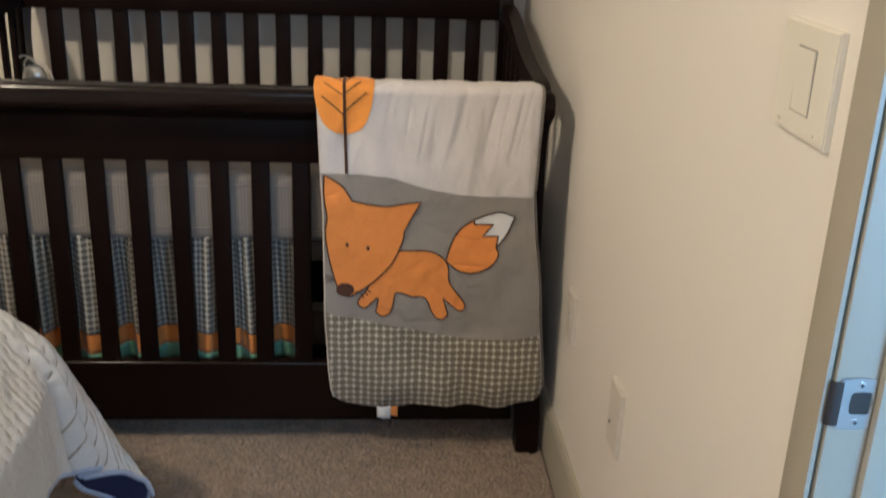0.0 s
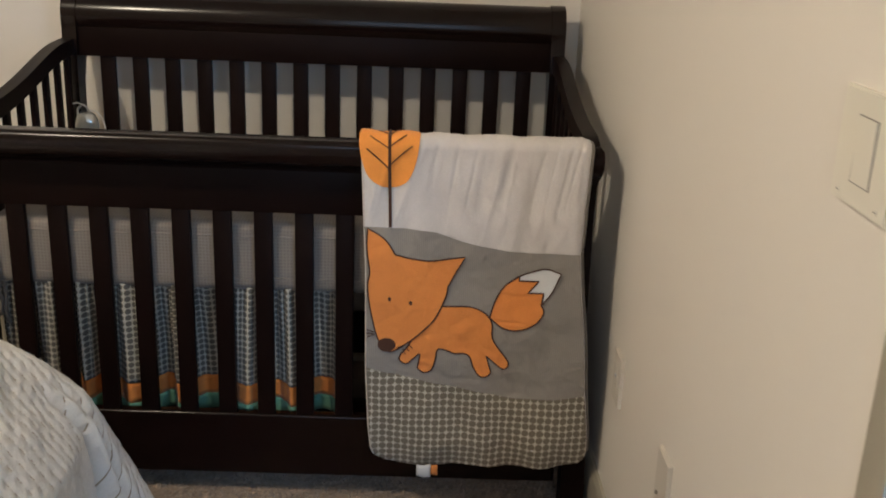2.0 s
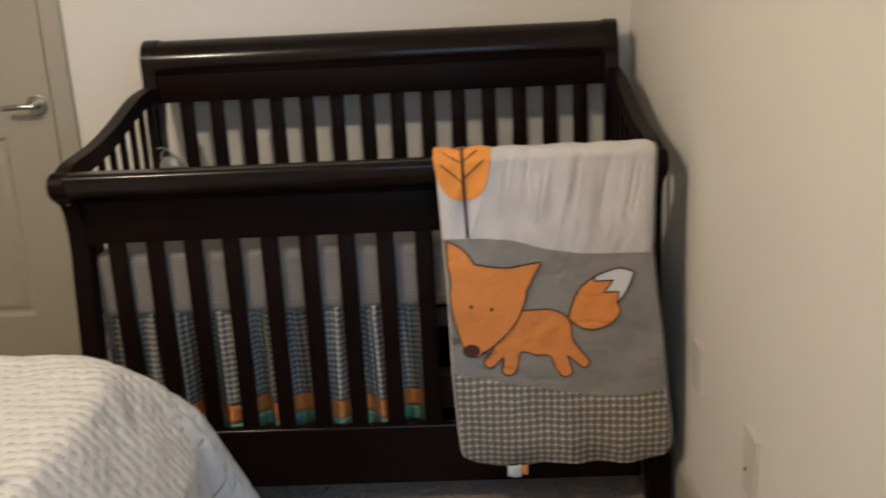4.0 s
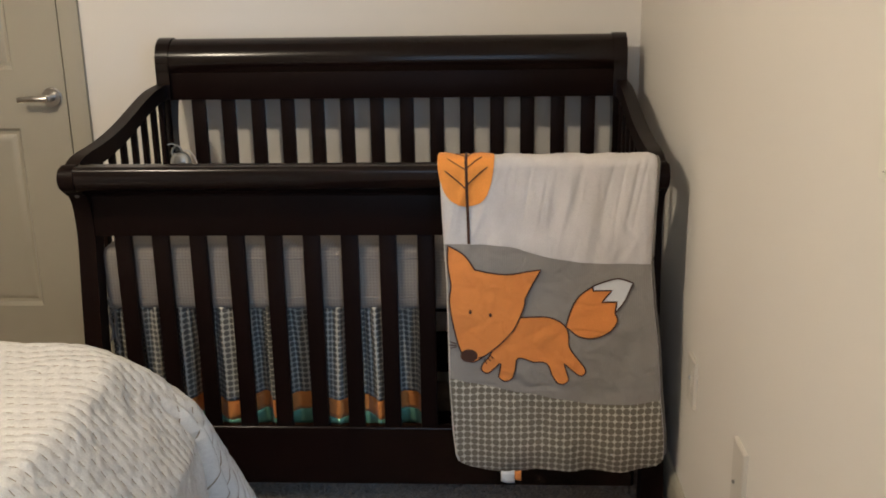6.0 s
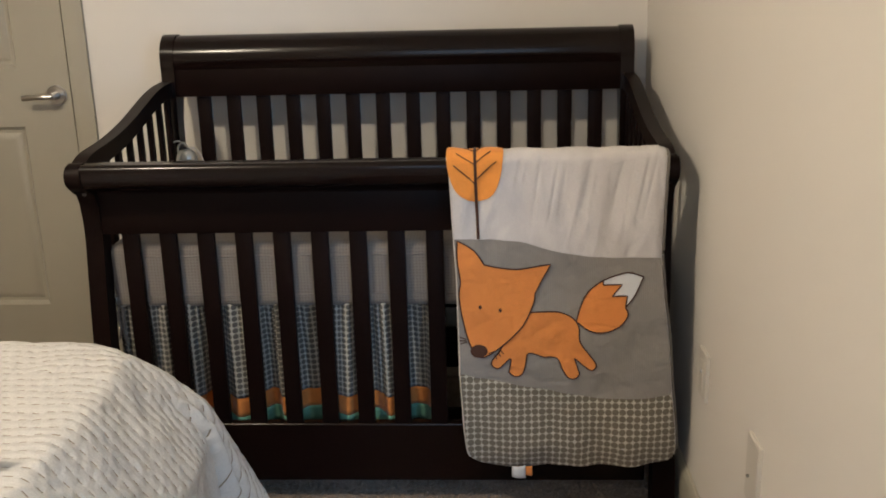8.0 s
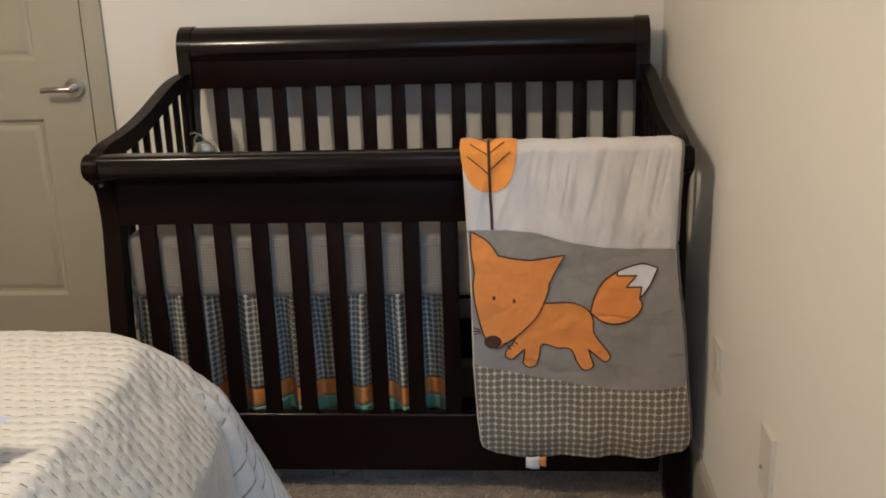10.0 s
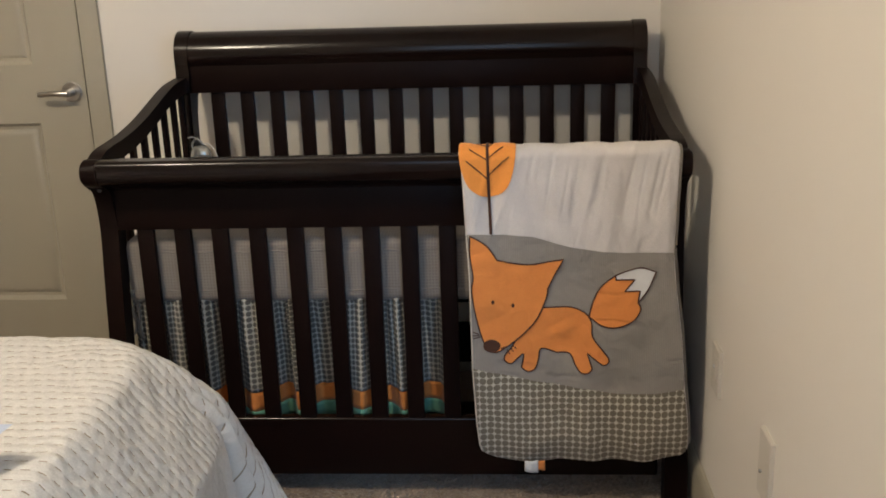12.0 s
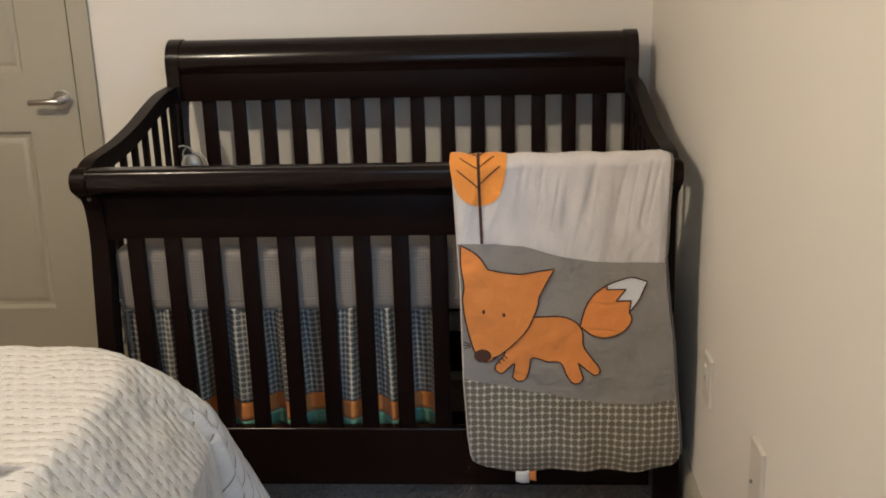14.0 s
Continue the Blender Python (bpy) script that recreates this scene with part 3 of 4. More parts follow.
# headboard: a thick roll between the two scrolled posts, a groove, and a flat panel below
HX0, HX1 = HEAD_X0 + HEAD_W - 0.002, HEAD_X1 - HEAD_W + 0.002
bm = extrude_x(bmesh.new(), circle(ROLL_Y, ROLL_Z, ROLL_R, 64), HX0, HX1)
part("head_roll", bm, ESPRESSO_ROLL, crib, smooth=True)
part("head_panel", boxed(HX0, HX1, -0.163, -0.122, 0.985, 1.068, 0.004), ESPRESSO, crib)
part("head_rail", boxed(HX0, HX1, HEAD_Y - 0.013, HEAD_Y + 0.013, 0.30, 0.40, 0.003), ESPRESSO, crib)


def slats(name, n, first, pitch, width, y, thick, z0, z1):
    me = mesh_of(name, boxed(-width / 2, width / 2, -thick / 2, thick / 2, z0, z1, 0.004), ESPRESSO)
    for i in range(n):
        ob = new(name, me)
        ob.parent = crib
        ob.matrix_parent_inverse = Matrix.Translation(-base_of(crib))
        ob.location = (first + i * pitch, y, 0)


slats("head_slat", 14, -1.3535, 0.0911, 0.0425, HEAD_Y, 0.018, 0.39, 0.99)
slats("front_slat", 14, -1.3675, 0.0935, 0.0425, FRONT_Y, 0.018, 0.225, 0.748)
# front rail with its roll, cove and flat panel
# the rail's top edge is tightly rounded and its face nearly upright before it turns in under
rail_face = [(-0.866, 0.928)] + [(-0.899 + 0.015 * math.cos(radians(a)), 0.913 + 0.015 * math.sin(radians(a))) for a in range(90, 181, 9)]
rail_face += [(p.x, p.y) for p in spline([(-0.9145, 0.903), (-0.914, 0.890), (-0.908, 0.876), (-0.892, 0.867), (-0.866, 0.866)], 6)]
part("front_roll", extrude_x(bmesh.new(), rail_face, IX0 - 0.004, IX1 + 0.004), ESPRESSO_ROLL, crib, smooth=True)
bm = bmesh.new()
extrude_x(bm, ribbon(spline([(-0.823, 0.835), (-0.828, 0.855), (-0.848, 0.872), (-0.875, 0.885)], 6), 0.024), IX0, IX1)
part("front_cove", bm, ESPRESSO, crib, smooth=False)
part("front_panel", boxed(IX0, IX1, -0.836, -0.812, 0.742, 0.846, 0.003), ESPRESSO, crib)
part("bottom_rail", boxed(IX0, IX1, -0.836, -0.806, 0.068, 0.232, 0.007, 3), ESPRESSO_ROLL, crib, smooth=True)
part("inner_skid", boxed(IX0 + 0.02, IX1 - 0.02, -0.70, -0.67, 0.055, 0.20, 0.003), ESPRESSO, crib)
part("back_bottom_rail", boxed(IX0, IX1, -0.170, -0.140, 0.10, 0.23, 0.004), ESPRESSO, crib)
# sides
side_line = spline([(-0.872, 0.902), (-0.835, 0.916), (-0.79, 0.922), (-0.73, 0.925), (-0.638, 0.934), (-0.538, 0.950), (-0.443, 0.971), (-0.357, 0.991), (-0.268, 1.006), (-0.15, 1.012)], 6)


def side_top(y):
    return np.interp(y, [p.x for p in side_line], [p.y for p in side_line])


for x0 in (CX0 + 0.004, CX1 - 0.004 - 0.034):
    part("side_rail", extrude_x(bmesh.new(), ribbon(side_line, 0.044), x0, x0 + 0.034, 0.012), ESPRESSO, crib, smooth=True)
    part("side_bottom_rail", boxed(x0 + 0.003, x0 + 0.029, -0.83, -0.16, 0.13, 0.25, 0.004), ESPRESSO, crib)
    for i in range(8):
        y = -0.790 + i * 0.0875
        part("side_slat", boxed(x0 + 0.010, x0 + 0.022, y - 0.015, y + 0.015, 0.24, side_top(y) - 0.012, 0.003), ESPRESSO, crib)
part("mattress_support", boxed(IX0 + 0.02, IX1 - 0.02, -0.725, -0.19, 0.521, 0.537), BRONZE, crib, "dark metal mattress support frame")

# ---- crib mattress and skirt ----
bm = boxed(-1.437, -0.120, -0.811, -0.175, 0.538, 0.708, 0.032, 5)
uvl = bm.loops.layers.uv.new("uv")
for f in bm.faces:
    nx, ny, nz = (abs(c) for c in f.normal)
    for l in f.loops:
        c = l.vert.co
        l[uvl].uv = (c.x, c.z) if ny > 0.6 else ((c.x, c.y) if nz > 0.6 else (c.y, c.z))
crib_mattress = thing("crib_mattress", (-0.77, -0.487, 0.538), "crib mattress in a grey textured knit cover", "mattress")
part("cover", bm, MATTRESS, crib_mattress, "grey textured knit cover", True)
for z in (0.676, 0.574):
    line = [Vector((-1.385 + 1.21 * k / 60, -0.8110 - 0.0006 * math.sin(k * 2.1), z + 0.0015 * math.sin(k * 0.9) + 0.001 * math.sin(k * 2.3))) for k in range(61)]
    part("seam", tube(bmesh.new(), line, 0.0016, 6), MATTRESS, crib_mattress, smooth=True)


def sheet(bm, nu, nv, place, uv_of):
    """A grid of nu by nv faces; place(i, j) in 0..1 gives the point, uv_of the cloth coordinates."""
    uvl = bm.loops.layers.uv.verify()
    vs = [[bm.verts.new(place(i / nu, j / nv)) for j in range(nv + 1)] for i in range(nu + 1)]
    for i in range(nu):
        for j in range(nv):
            f = bm.faces.new((vs[i][j], vs[i + 1][j], vs[i + 1][j + 1], vs[i][j + 1]))
            for l, (a, b) in zip(f.loops, ((i, j), (i + 1, j), (i + 1, j + 1), (i, j + 1))):
                l[uvl].uv = uv_of(a / nu, b / nv)
    return vs


# how far forward the gathered skirt stands along its run: round folds forward, sharp ones back
FOLD_X = [-1.44, -1.41, -1.37, -1.325, -1.285, -1.245, -1.215, -1.19, -1.135, -1.085, -1.05, -1.022, -0.985, -0.946, -0.905, -0.853, -0.805, -0.778, -0.748, -0.71, -0.666, -0.635, -0.604]
FOLD_Y = [22, -4, 38, -8, 48, -6, 62, 40, -10, 34, 60, -6, 46, 58, 40, -10, 36, 30, -8, 52, 64, 30, 46]
fold_curve = spline([(x, y / 1000) for x, y in zip(FOLD_X, FOLD_Y)], 10)
fold_run = np.concatenate([[0], np.cumsum([(q - p).length for p, q in zip(fold_curve, fold_curve[1:])])])


def skirt_point(a, b):
    run = a * fold_run[-1]
    x = float(np.interp(run, fold_run, [p.x for p in fold_curve]))
    deep = float(np.interp(run, fold_run, [p.y for p in fold_curve]))
    fall = 1 - b
    gather = 0.006 * math.sin(run * 165 + 2 * math.sin(run * 19)) + 0.007 * noise.noise((run * 30, 3.0, 0))
    y = -0.796 + deep * (0.30 + 0.85 * fall ** 0.8) + gather * (0.25 + 0.75 * b) + 0.006 * noise.noise((run * 12, b * 3, 5.0))
    lean = 0.016 * noise.noise((run * 6, 7.0, 0)) * fall
    return (x + lean, max(y, -0.8095), 0.193 + b * 0.355 + 0.006 * noise.noise((run * 5, 2.0, 0)) * fall)


crib_skirt = thing("crib_skirt", (-0.77, -0.78, 0.21), "gathered dotted crib skirt with orange and teal hem bands", "crib skirt")
for name, b0, b1, rows, label in (("teal_band", 0.0, 0.128, 4, "teal cotton hem band"), ("orange_band", 0.128, 0.278, 4, "orange cotton band"), ("ruffle", 0.278, 1.0, 18, "dotted slate and white ruffle")):
    bm = bmesh.new()
    sheet(bm, 560, rows, lambda a, b: skirt_point(a, b0 + (b1 - b0) * b), lambda a, b: (a * fold_run[-1], (b0 + (b1 - b0) * b) * 0.352))
    part(name, bm, SKIRT, crib_skirt, label, True).modifiers.new("thickness", "SOLIDIFY").thickness = 0.002
# the tie that holds the skirt's end to the post: a small bow with two tails
bm = bmesh.new()
for pts in ([(-1.424, -0.800, 0.548), (-1.437, -0.806, 0.566), (-1.428, -0.810, 0.574), (-1.418, -0.806, 0.556)],
            [(-1.422, -0.800, 0.548), (-1.405, -0.806, 0.562), (-1.400, -0.806, 0.550), (-1.416, -0.802, 0.544)],
            [(-1.422, -0.803, 0.548), (-1.432, -0.808, 0.520), (-1.426, -0.806, 0.488), (-1.434, -0.806, 0.455)],
            [(-1.420, -0.803, 0.548), (-1.416, -0.807, 0.515), (-1.420, -0.806, 0.470), (-1.412, -0.806, 0.440)]):
    line = spline(pts, 6)
    rows_ = [[bm.verts.new(p + Vector((0.004 * k, 0.002 * k, 0.003 * k))) for k in (-1, 1)] for p in line]
    for r0, r1 in zip(rows_, rows_[1:]):
        bm.faces.new((r0[0], r0[1], r1[1], r1[0]))
part("tie", bm, Q_BACK, crib_skirt, "grey tied ribbon bow", True).modifiers.new("thickness", "SOLIDIFY").thickness = 0.0012

# ---- quilt hung over the front rail ----
QX, QZ = -0.32, 0.20
QT = 0.72
ARC_R = 0.047
quilt = thing("crib_quilt", (QX, -0.93, 0.92), "padded grey and white quilt with orange appliqué over crib rail", "quilt")


def quilt_point(u, v, off=0.0):
    """Cloth coordinates: u across, v up from the hem level; past QT the cloth bends over the rail and hangs inside."""
    x = QX + u
    top = max(0.0, min(1.0, (v - 0.45) / 0.25))
    gather = max(0.0, min(1.0, (v - 0.56) / 0.12))
    folds = 0.026 * top * (noise.noise((u * 13 + v * 3, v * 1.6, 11.0)) - 1.0 * abs(noise.noise((u * 15 - v * 4, v * 1.8, 5.0))))
    folds -= 0.014 * gather * max(0.0, 0.40 - 2.4 * abs(noise.noise((u * 27 - v * 5, v * 2.2, 8.0))))
    crease = noise.noise((u * 7 + 3 * v, v * 13 - 2 * u, 21.0))
    puff = -0.006 * max(0.0, 0.30 - 2.5 * abs(crease)) + 0.007 * noise.noise((u * 9, v * 8, 3.0)) + 0.003 * noise.noise((u * 26, v * 22, 7.0))
    low = 0.026 * min(1.0, max(0.0, (0.27 - v) / 0.25)) * (noise.noise((u * 8 + 4, v * 2, 1.0)) + 0.4 * noise.noise((u * 17 + v * 5, v * 7, 6.0)))
    rise = 0.010 * math.sin(min(1.0, max(0.0, v / QT)) * math.pi)
    calm = 1 - 0.62 * min(1.0, max(0.0, (v - QT + 0.10) / 0.10))
    tuck = 0.020 * min(1.0, max(0.0, (0.025 - v) / 0.075)) ** 1.6
    o = off + (folds + puff) * calm + low - tuck
    if v <= QT:
        return Vector((x, FR_Y - ARC_R - rise - o - 0.004 * max(0.0, 0.2 - v), QZ + v))
    a = (v - QT) / ARC_R
    lift = (folds + puff) * (0.38 - 0.20 * math.sin(min(a, math.pi))) + off
    zc = QZ + QT - 0.018
    if a < math.pi:
        return Vector((x, FR_Y - (ARC_R + lift) * math.cos(a), zc + 0.018 * math.cos(a / 2) + (ARC_R * 0.80 + lift) * math.sin(a)))
    return Vector((x, FR_Y + ARC_R + lift, zc - (a - math.pi) * ARC_R))


def quilt_left(v):
    return np.interp(v, [-0.05, 0.0, 0.06, 0.2, 0.45, 0.56, 0.70, 0.75, 0.84, 0.92, 1.2], [-0.215, -0.230, -0.236, -0.243, -0.246, -0.252, -0.258, -0.264, -0.256, -0.232, -0.220])


def quilt_right(v):
    return np.interp(v, [-0.05, 0.0, 0.06, 0.19, 0.30, 0.39, 0.50, 0.64, 0.75, 1.1], [0.279, 0.284, 0.280, 0.264, 0.254, 0.241, 0.229, 0.233, 0.236, 0.236])


def quilt_hem(a):
    return np.interp(a, [0, 0.05, 0.12, 0.25, 0.45, 0.7, 0.88, 0.97, 1.0], [-0.020, -0.042, -0.050, -0.055, -0.045, -0.049, -0.038, -0.027, -0.014])


V_END = QT + ARC_R * math.pi + 0.30
bm = bmesh.new()
NU, NV = 150, 170
fronts, backs = [], []
for i in range(NU + 1):
    a = i / NU
    fcol, bcol = [], []
    for j in range(NV + 1):
        v = quilt_hem(a) + (V_END - quilt_hem(a)) * j / NV
        u = quilt_left(v) + (quilt_right(v) - quilt_left(v)) * a
        edge = min(a, 1 - a) * 0.5
        edge = min(edge, v - quilt_hem(a), V_END - v)
        plump = 0.011 * math.sqrt(min(1.0, max(0.0, edge / 0.022)))
        fcol.append(bm.verts.new(quilt_point(u, v, plump - 0.011)))
        bcol.append(bm.verts.new(quilt_point(u, v, -plump - 0.011 - 0.0006)))
    fronts.append(fcol)
    backs.append(bcol)
for grid in (fronts, backs):
    for i in range(NU):
        for j in range(NV):
            bm.faces.new((grid[i][j], grid[i + 1][j], grid[i + 1][j + 1], grid[i][j + 1]))
ring = [(i, 0) for i in range(NU)] + [(NU, j) for j in range(NV)] + [(i, NV) for i in range(NU, 0, -1)] + [(0, j) for j in range(NV, 0, -1)]
for (i, j), (k, l) in zip(ring, ring[1:] + ring[:1]):
    bm.faces.new((fronts[i][j], fronts[k][l], backs[k][l], backs[i][j]))
part("body", bm, Q_WHITE, quilt, "padded white cotton cover", smooth=True)


def patch(name, outline, material, parent, off, label="", step=0.012):
    """A flat piece of cloth sewn on the quilt: outline in cloth coordinates, draped over the padding."""
    bm = bmesh.new()
    vs = [bm.verts.new((p[0], 0, p[1])) for p in outline]
    for tri in tessellate_polygon([[Vector((p[0], p[1], 0)) for p in outline]]):
        if len(set(tri)) == 3:
            bm.faces.new([vs[k] for k in tri])
    lo = [min(p[k] for p in outline) for k in (0, 1)]
    hi = [max(p[k] for p in outline) for k in (0, 1)]
    for k, axis in ((0, (1, 0, 0)), (1, (0, 0, 1))):
        c = math.floor(lo[k] / step) * step + step
        while c < hi[k]:
            bmesh.ops.bisect_plane(bm, geom=bm.verts[:] + bm.edges[:] + bm.faces[:], plane_co=(c, 0, c), plane_no=axis, dist=1e-6)
            c += step
    bmesh.ops.remove_doubles(bm, verts=bm.verts[:], dist=1e-6)
    uvl = bm.loops.layers.uv.verify()
    for f in bm.faces:
        if f.normal.y > 0:
            f.normal_flip()
        for l in f.loops:
            l[uvl].uv = (l.vert.co.x, l.vert.co.z)
    for v in bm.verts:
        v.co = quilt_point(v.co.x, v.co.z, off)
    me = bpy.data.meshes.new(name)
    bm.to_mesh(me)
    bm.free()
    me.materials.append(material)
    smooth_mesh(me)
    ob = adopt(new(name, me), parent)
    return tagged(ob, label)


def stitching(name, line, width, parent, off, closed=True):
    """A satin-stitched cord along a line in cloth coordinates."""
    bm = bmesh.new()
    pts = []
    src = list(line) + ([line[0]] if closed else [])
    for a, b in zip(src, src[1:]):
        n = max(1, int((b - a).length / 0.006))
        pts += [a + (b - a) * k / n for k in range(n)]
    if not closed:
        pts.append(src[-1])
    n = len(pts)
    rows = []
    for i, p in enumerate(pts):
        q0, q1 = (pts[i - 1], pts[(i + 1) % n]) if closed else (pts[max(i - 1, 0)], pts[min(i + 1, n - 1)])
        d = (q1 - q0).normalized()
        nn = Vector((-d.y, d.x, 0)) * width / 2
        rows.append([bm.verts.new(quilt_point(*(p + nn * s).xy, off + h)) for s, h in ((-1, -0.0004), (-0.5, 0.0009), (0.5, 0.0009), (1, -0.0004))])
    for i in range(n if closed else n - 1):
        a, b = rows[i], rows[(i + 1) % n]
        for k in range(3):
            bm.faces.new((a[k], a[k + 1], b[k + 1], b[k]))
    return part(name, bm, Q_STITCH, parent, smooth=True)


def mm(*pairs):
    return [Vector((a / 1000, b / 1000, 0)) for a, b in zip(pairs[::2], pairs[1::2])]


def corners(points, steps=6, sharp=()):
    """A closed line through the points, rounded but for those named as sharp."""
    n = len(points)
    start = sharp[0] if sharp else 0
    if not sharp:
        return spline(points, steps, True)
    out = []
    order = list(sharp)
    for k, s in enumerate(order):
        e = order[(k + 1) % len(order)]
        idx = [s]
        while idx[-1] != e or len(idx) == 1:
            idx.append((idx[-1] + 1) % n)
        out += spline([points[i] for i in idx], steps)[:-1]
    return out


# lower cloth panels
grey_top = spline(mm(-249, 549, -165, 547, -100, 543, -43, 526, 38, 509, 120, 502, 226, 501), 6)
check_top = spline(mm(-240, 217, -183, 201, -81, 181, 4, 166, 89, 150, 181, 149, 262, 157), 6)
side_r = [Vector((float(quilt_right(v)) - 0.004, v, 0)) for v in np.linspace(0.48, 0.17, 14)]
side_l = [Vector((float(quilt_left(v)) + 0.004, v, 0)) for v in np.linspace(0.23, 0.53, 14)]
patch("grey_panel", grey_top + side_r + check_top[::-1] + side_l, Q_GREY, quilt, 0.0012, "grey fine corduroy panel")
side_r = [Vector((float(quilt_right(v)) - 0.004, v, 0)) for v in np.linspace(0.14, 0.012, 8)]
hem = []
for a in np.linspace(0.985, 0.015, 40):
    h = quilt_hem(a) + 0.006
    hem.append(Vector((float(quilt_left(h) + (quilt_right(h) - quilt_left(h)) * a), float(h), 0)))
side_l = [Vector((float(quilt_left(v)) + 0.004, v, 0)) for v in np.linspace(0.012, 0.20, 8)]
patch("dotted_panel", check_top + side_r + hem + side_l, Q_DOT, quilt, 0.0012, "cream cotton panel with taupe dots")

OFF = 0.0026
# tree: round amber leaf with trunk and veins
leaf = corners(mm(-262, 742, -256, 695, -237, 655, -197, 635, -160, 650, -141, 690, -134, 740, -136, 790, -165, 815, -197, 820, -235, 812, -258, 790), 5)
leaf_ob = patch("leaf_patch", leaf, Q_LEAF, quilt, OFF + 0.0006, "round amber appliqué leaf", 0.006)
stitching("trunk", mm(-197, 815, -198, 763, -196, 660, -192, 550), 0.0066, quilt, OFF + 0.0026, False)
for line in (mm(-239, 757, -198, 722), mm(-246, 721, -198, 678), mm(-149, 731, -196, 686), mm(-162, 761, -196, 729), mm(-222, 784, -198, 766), mm(-176, 788, -197, 766)):
    stitching("vein", line, 0.0028, leaf_ob, OFF + 0.0026, False)
# running shape: trunk piece with four short legs, tail piece and a pointed-cornered head piece
torso = corners(mm(-110, 372, -72, 371, -16, 373, 21, 361, 40, 335, 43, 299, 62, 270, 80, 245, 82, 231, 70, 224, 53, 236, 31, 256, 39, 230, 43, 214, 32, 203, 16, 206, 2, 228, -10, 255, -40, 258, -77, 269, -84, 240, -92, 214, -110, 208, -124, 219, -119, 254, -132, 244, -149, 228, -164, 236, -162, 252, -141, 282), 4, (0, 11, 16, 18, 23))
ob = patch("torso_patch", torso, Q_ORANGE, quilt, OFF, "orange cotton appliqué piece")
stitching("outline", torso, 0.0034, ob, OFF + 0.0006)
tail = corners(mm(34, 348, 45, 388, 65, 423, 95, 447, 96, 436, 139, 438, 116, 409, 151, 411, 147, 383, 153, 364, 133, 335, 97, 320, 63, 326), 5, (0, 3, 4, 5, 6, 7, 8))
ob = patch("tail_patch", tail, Q_ORANGE, quilt, OFF + 0.0008, "orange cotton appliqué piece")
stitching("outline", tail, 0.0034, ob, OFF + 0.0014)
tip = corners(mm(95, 447, 121, 459, 153, 466, 187, 456, 170, 416, 147, 383, 151, 411, 116, 409, 139, 438, 96, 436), 5, (0, 3, 5, 6, 7, 8, 9))
ob = patch("tip_patch", tip, Q_PALE, quilt, OFF + 0.0010, "white cotton appliqué piece")
stitching("outline", tip, 0.0034, ob, OFF + 0.0017)
head = corners(mm(-241, 546, -202, 522, -179, 488, -108, 477, -26, 489, -50, 442, -62, 418, -66, 392, -90, 340, -132, 294, -174, 262, -194, 261, -215, 289, -231, 352, -239, 414, -235, 449, -242, 501), 5, (0, 2, 4, 6))
ob = patch("head_patch", head, Q_ORANGE, quilt, OFF + 0.0016, "orange cotton appliqué piece with pointed corners")
stitching("outline", head, 0.0034, ob, OFF + 0.0022)


def oval(cu, cv, ru, rv, n=20):
    return [Vector((cu + ru * math.cos(2 * math.pi * k / n), cv + rv * math.sin(2 * math.pi * k / n), 0)) for k in range(n)]


patch("oval_patch", oval(-0.194, 0.275, 0.0205, 0.0165), Q_STITCH, ob, OFF + 0.0030, "dark brown oval patch")
patch("dot_patch", oval(-0.190, 0.387, 0.0036, 0.0052), Q_STITCH, ob, OFF + 0.0028)
patch("dot_patch", oval(-0.143, 0.378, 0.0036, 0.0052), Q_STITCH, ob, OFF + 0.0028)
for line in (mm(-240, 311, -224, 304), mm(-241, 302, -223, 300), mm(-238, 293, -222, 297), mm(-172, 268, -150, 277), mm(-150, 270, -143, 262), mm(-158, 266, -152, 254), mm(-144, 276, -136, 269)):
    stitching("fine_stitch", line, 0.0026, quilt, OFF + 0.0026, False)
# grey backing that shows as a narrow edge down one side
line = [quilt_point(float(quilt_right(v)) + 0.0015, v, -0.0125) for v in np.linspace(0.0, QT + 0.10, 90)]
part("binding", tube(bmesh.new(), line, 0.0042, 8), Q_BACK, quilt, "narrow grey edge of the backing", True)
# care tag under the hem
bm = bmesh.new()
sheet(bm, 8, 3, lambda a, b: (-0.438 + a * 0.034, -0.936 - 0.004 * math.sin(a * 4), 0.166 - b * 0.029 - 0.006 * a * b), lambda a, b: (a, b))
tag = part("care_tag", bm, Q_PALE, quilt, "small white and orange care tag", True)
bm = bmesh.new()
sheet(bm, 4, 3, lambda a, b: (-0.404 + a * 0.016, -0.9385 + 0.003 * a, 0.166 - b * 0.024 - 0.004 * a * b), lambda a, b: (a, b))
part("tag_end", bm, Q_ORANGE, tag, "orange tag end", True)
for o in quilt.children_recursive:
    if o.name.startswith(("care_tag", "tag_end")):
        o.modifiers.new("thickness", "SOLIDIFY").thickness = 0.0008

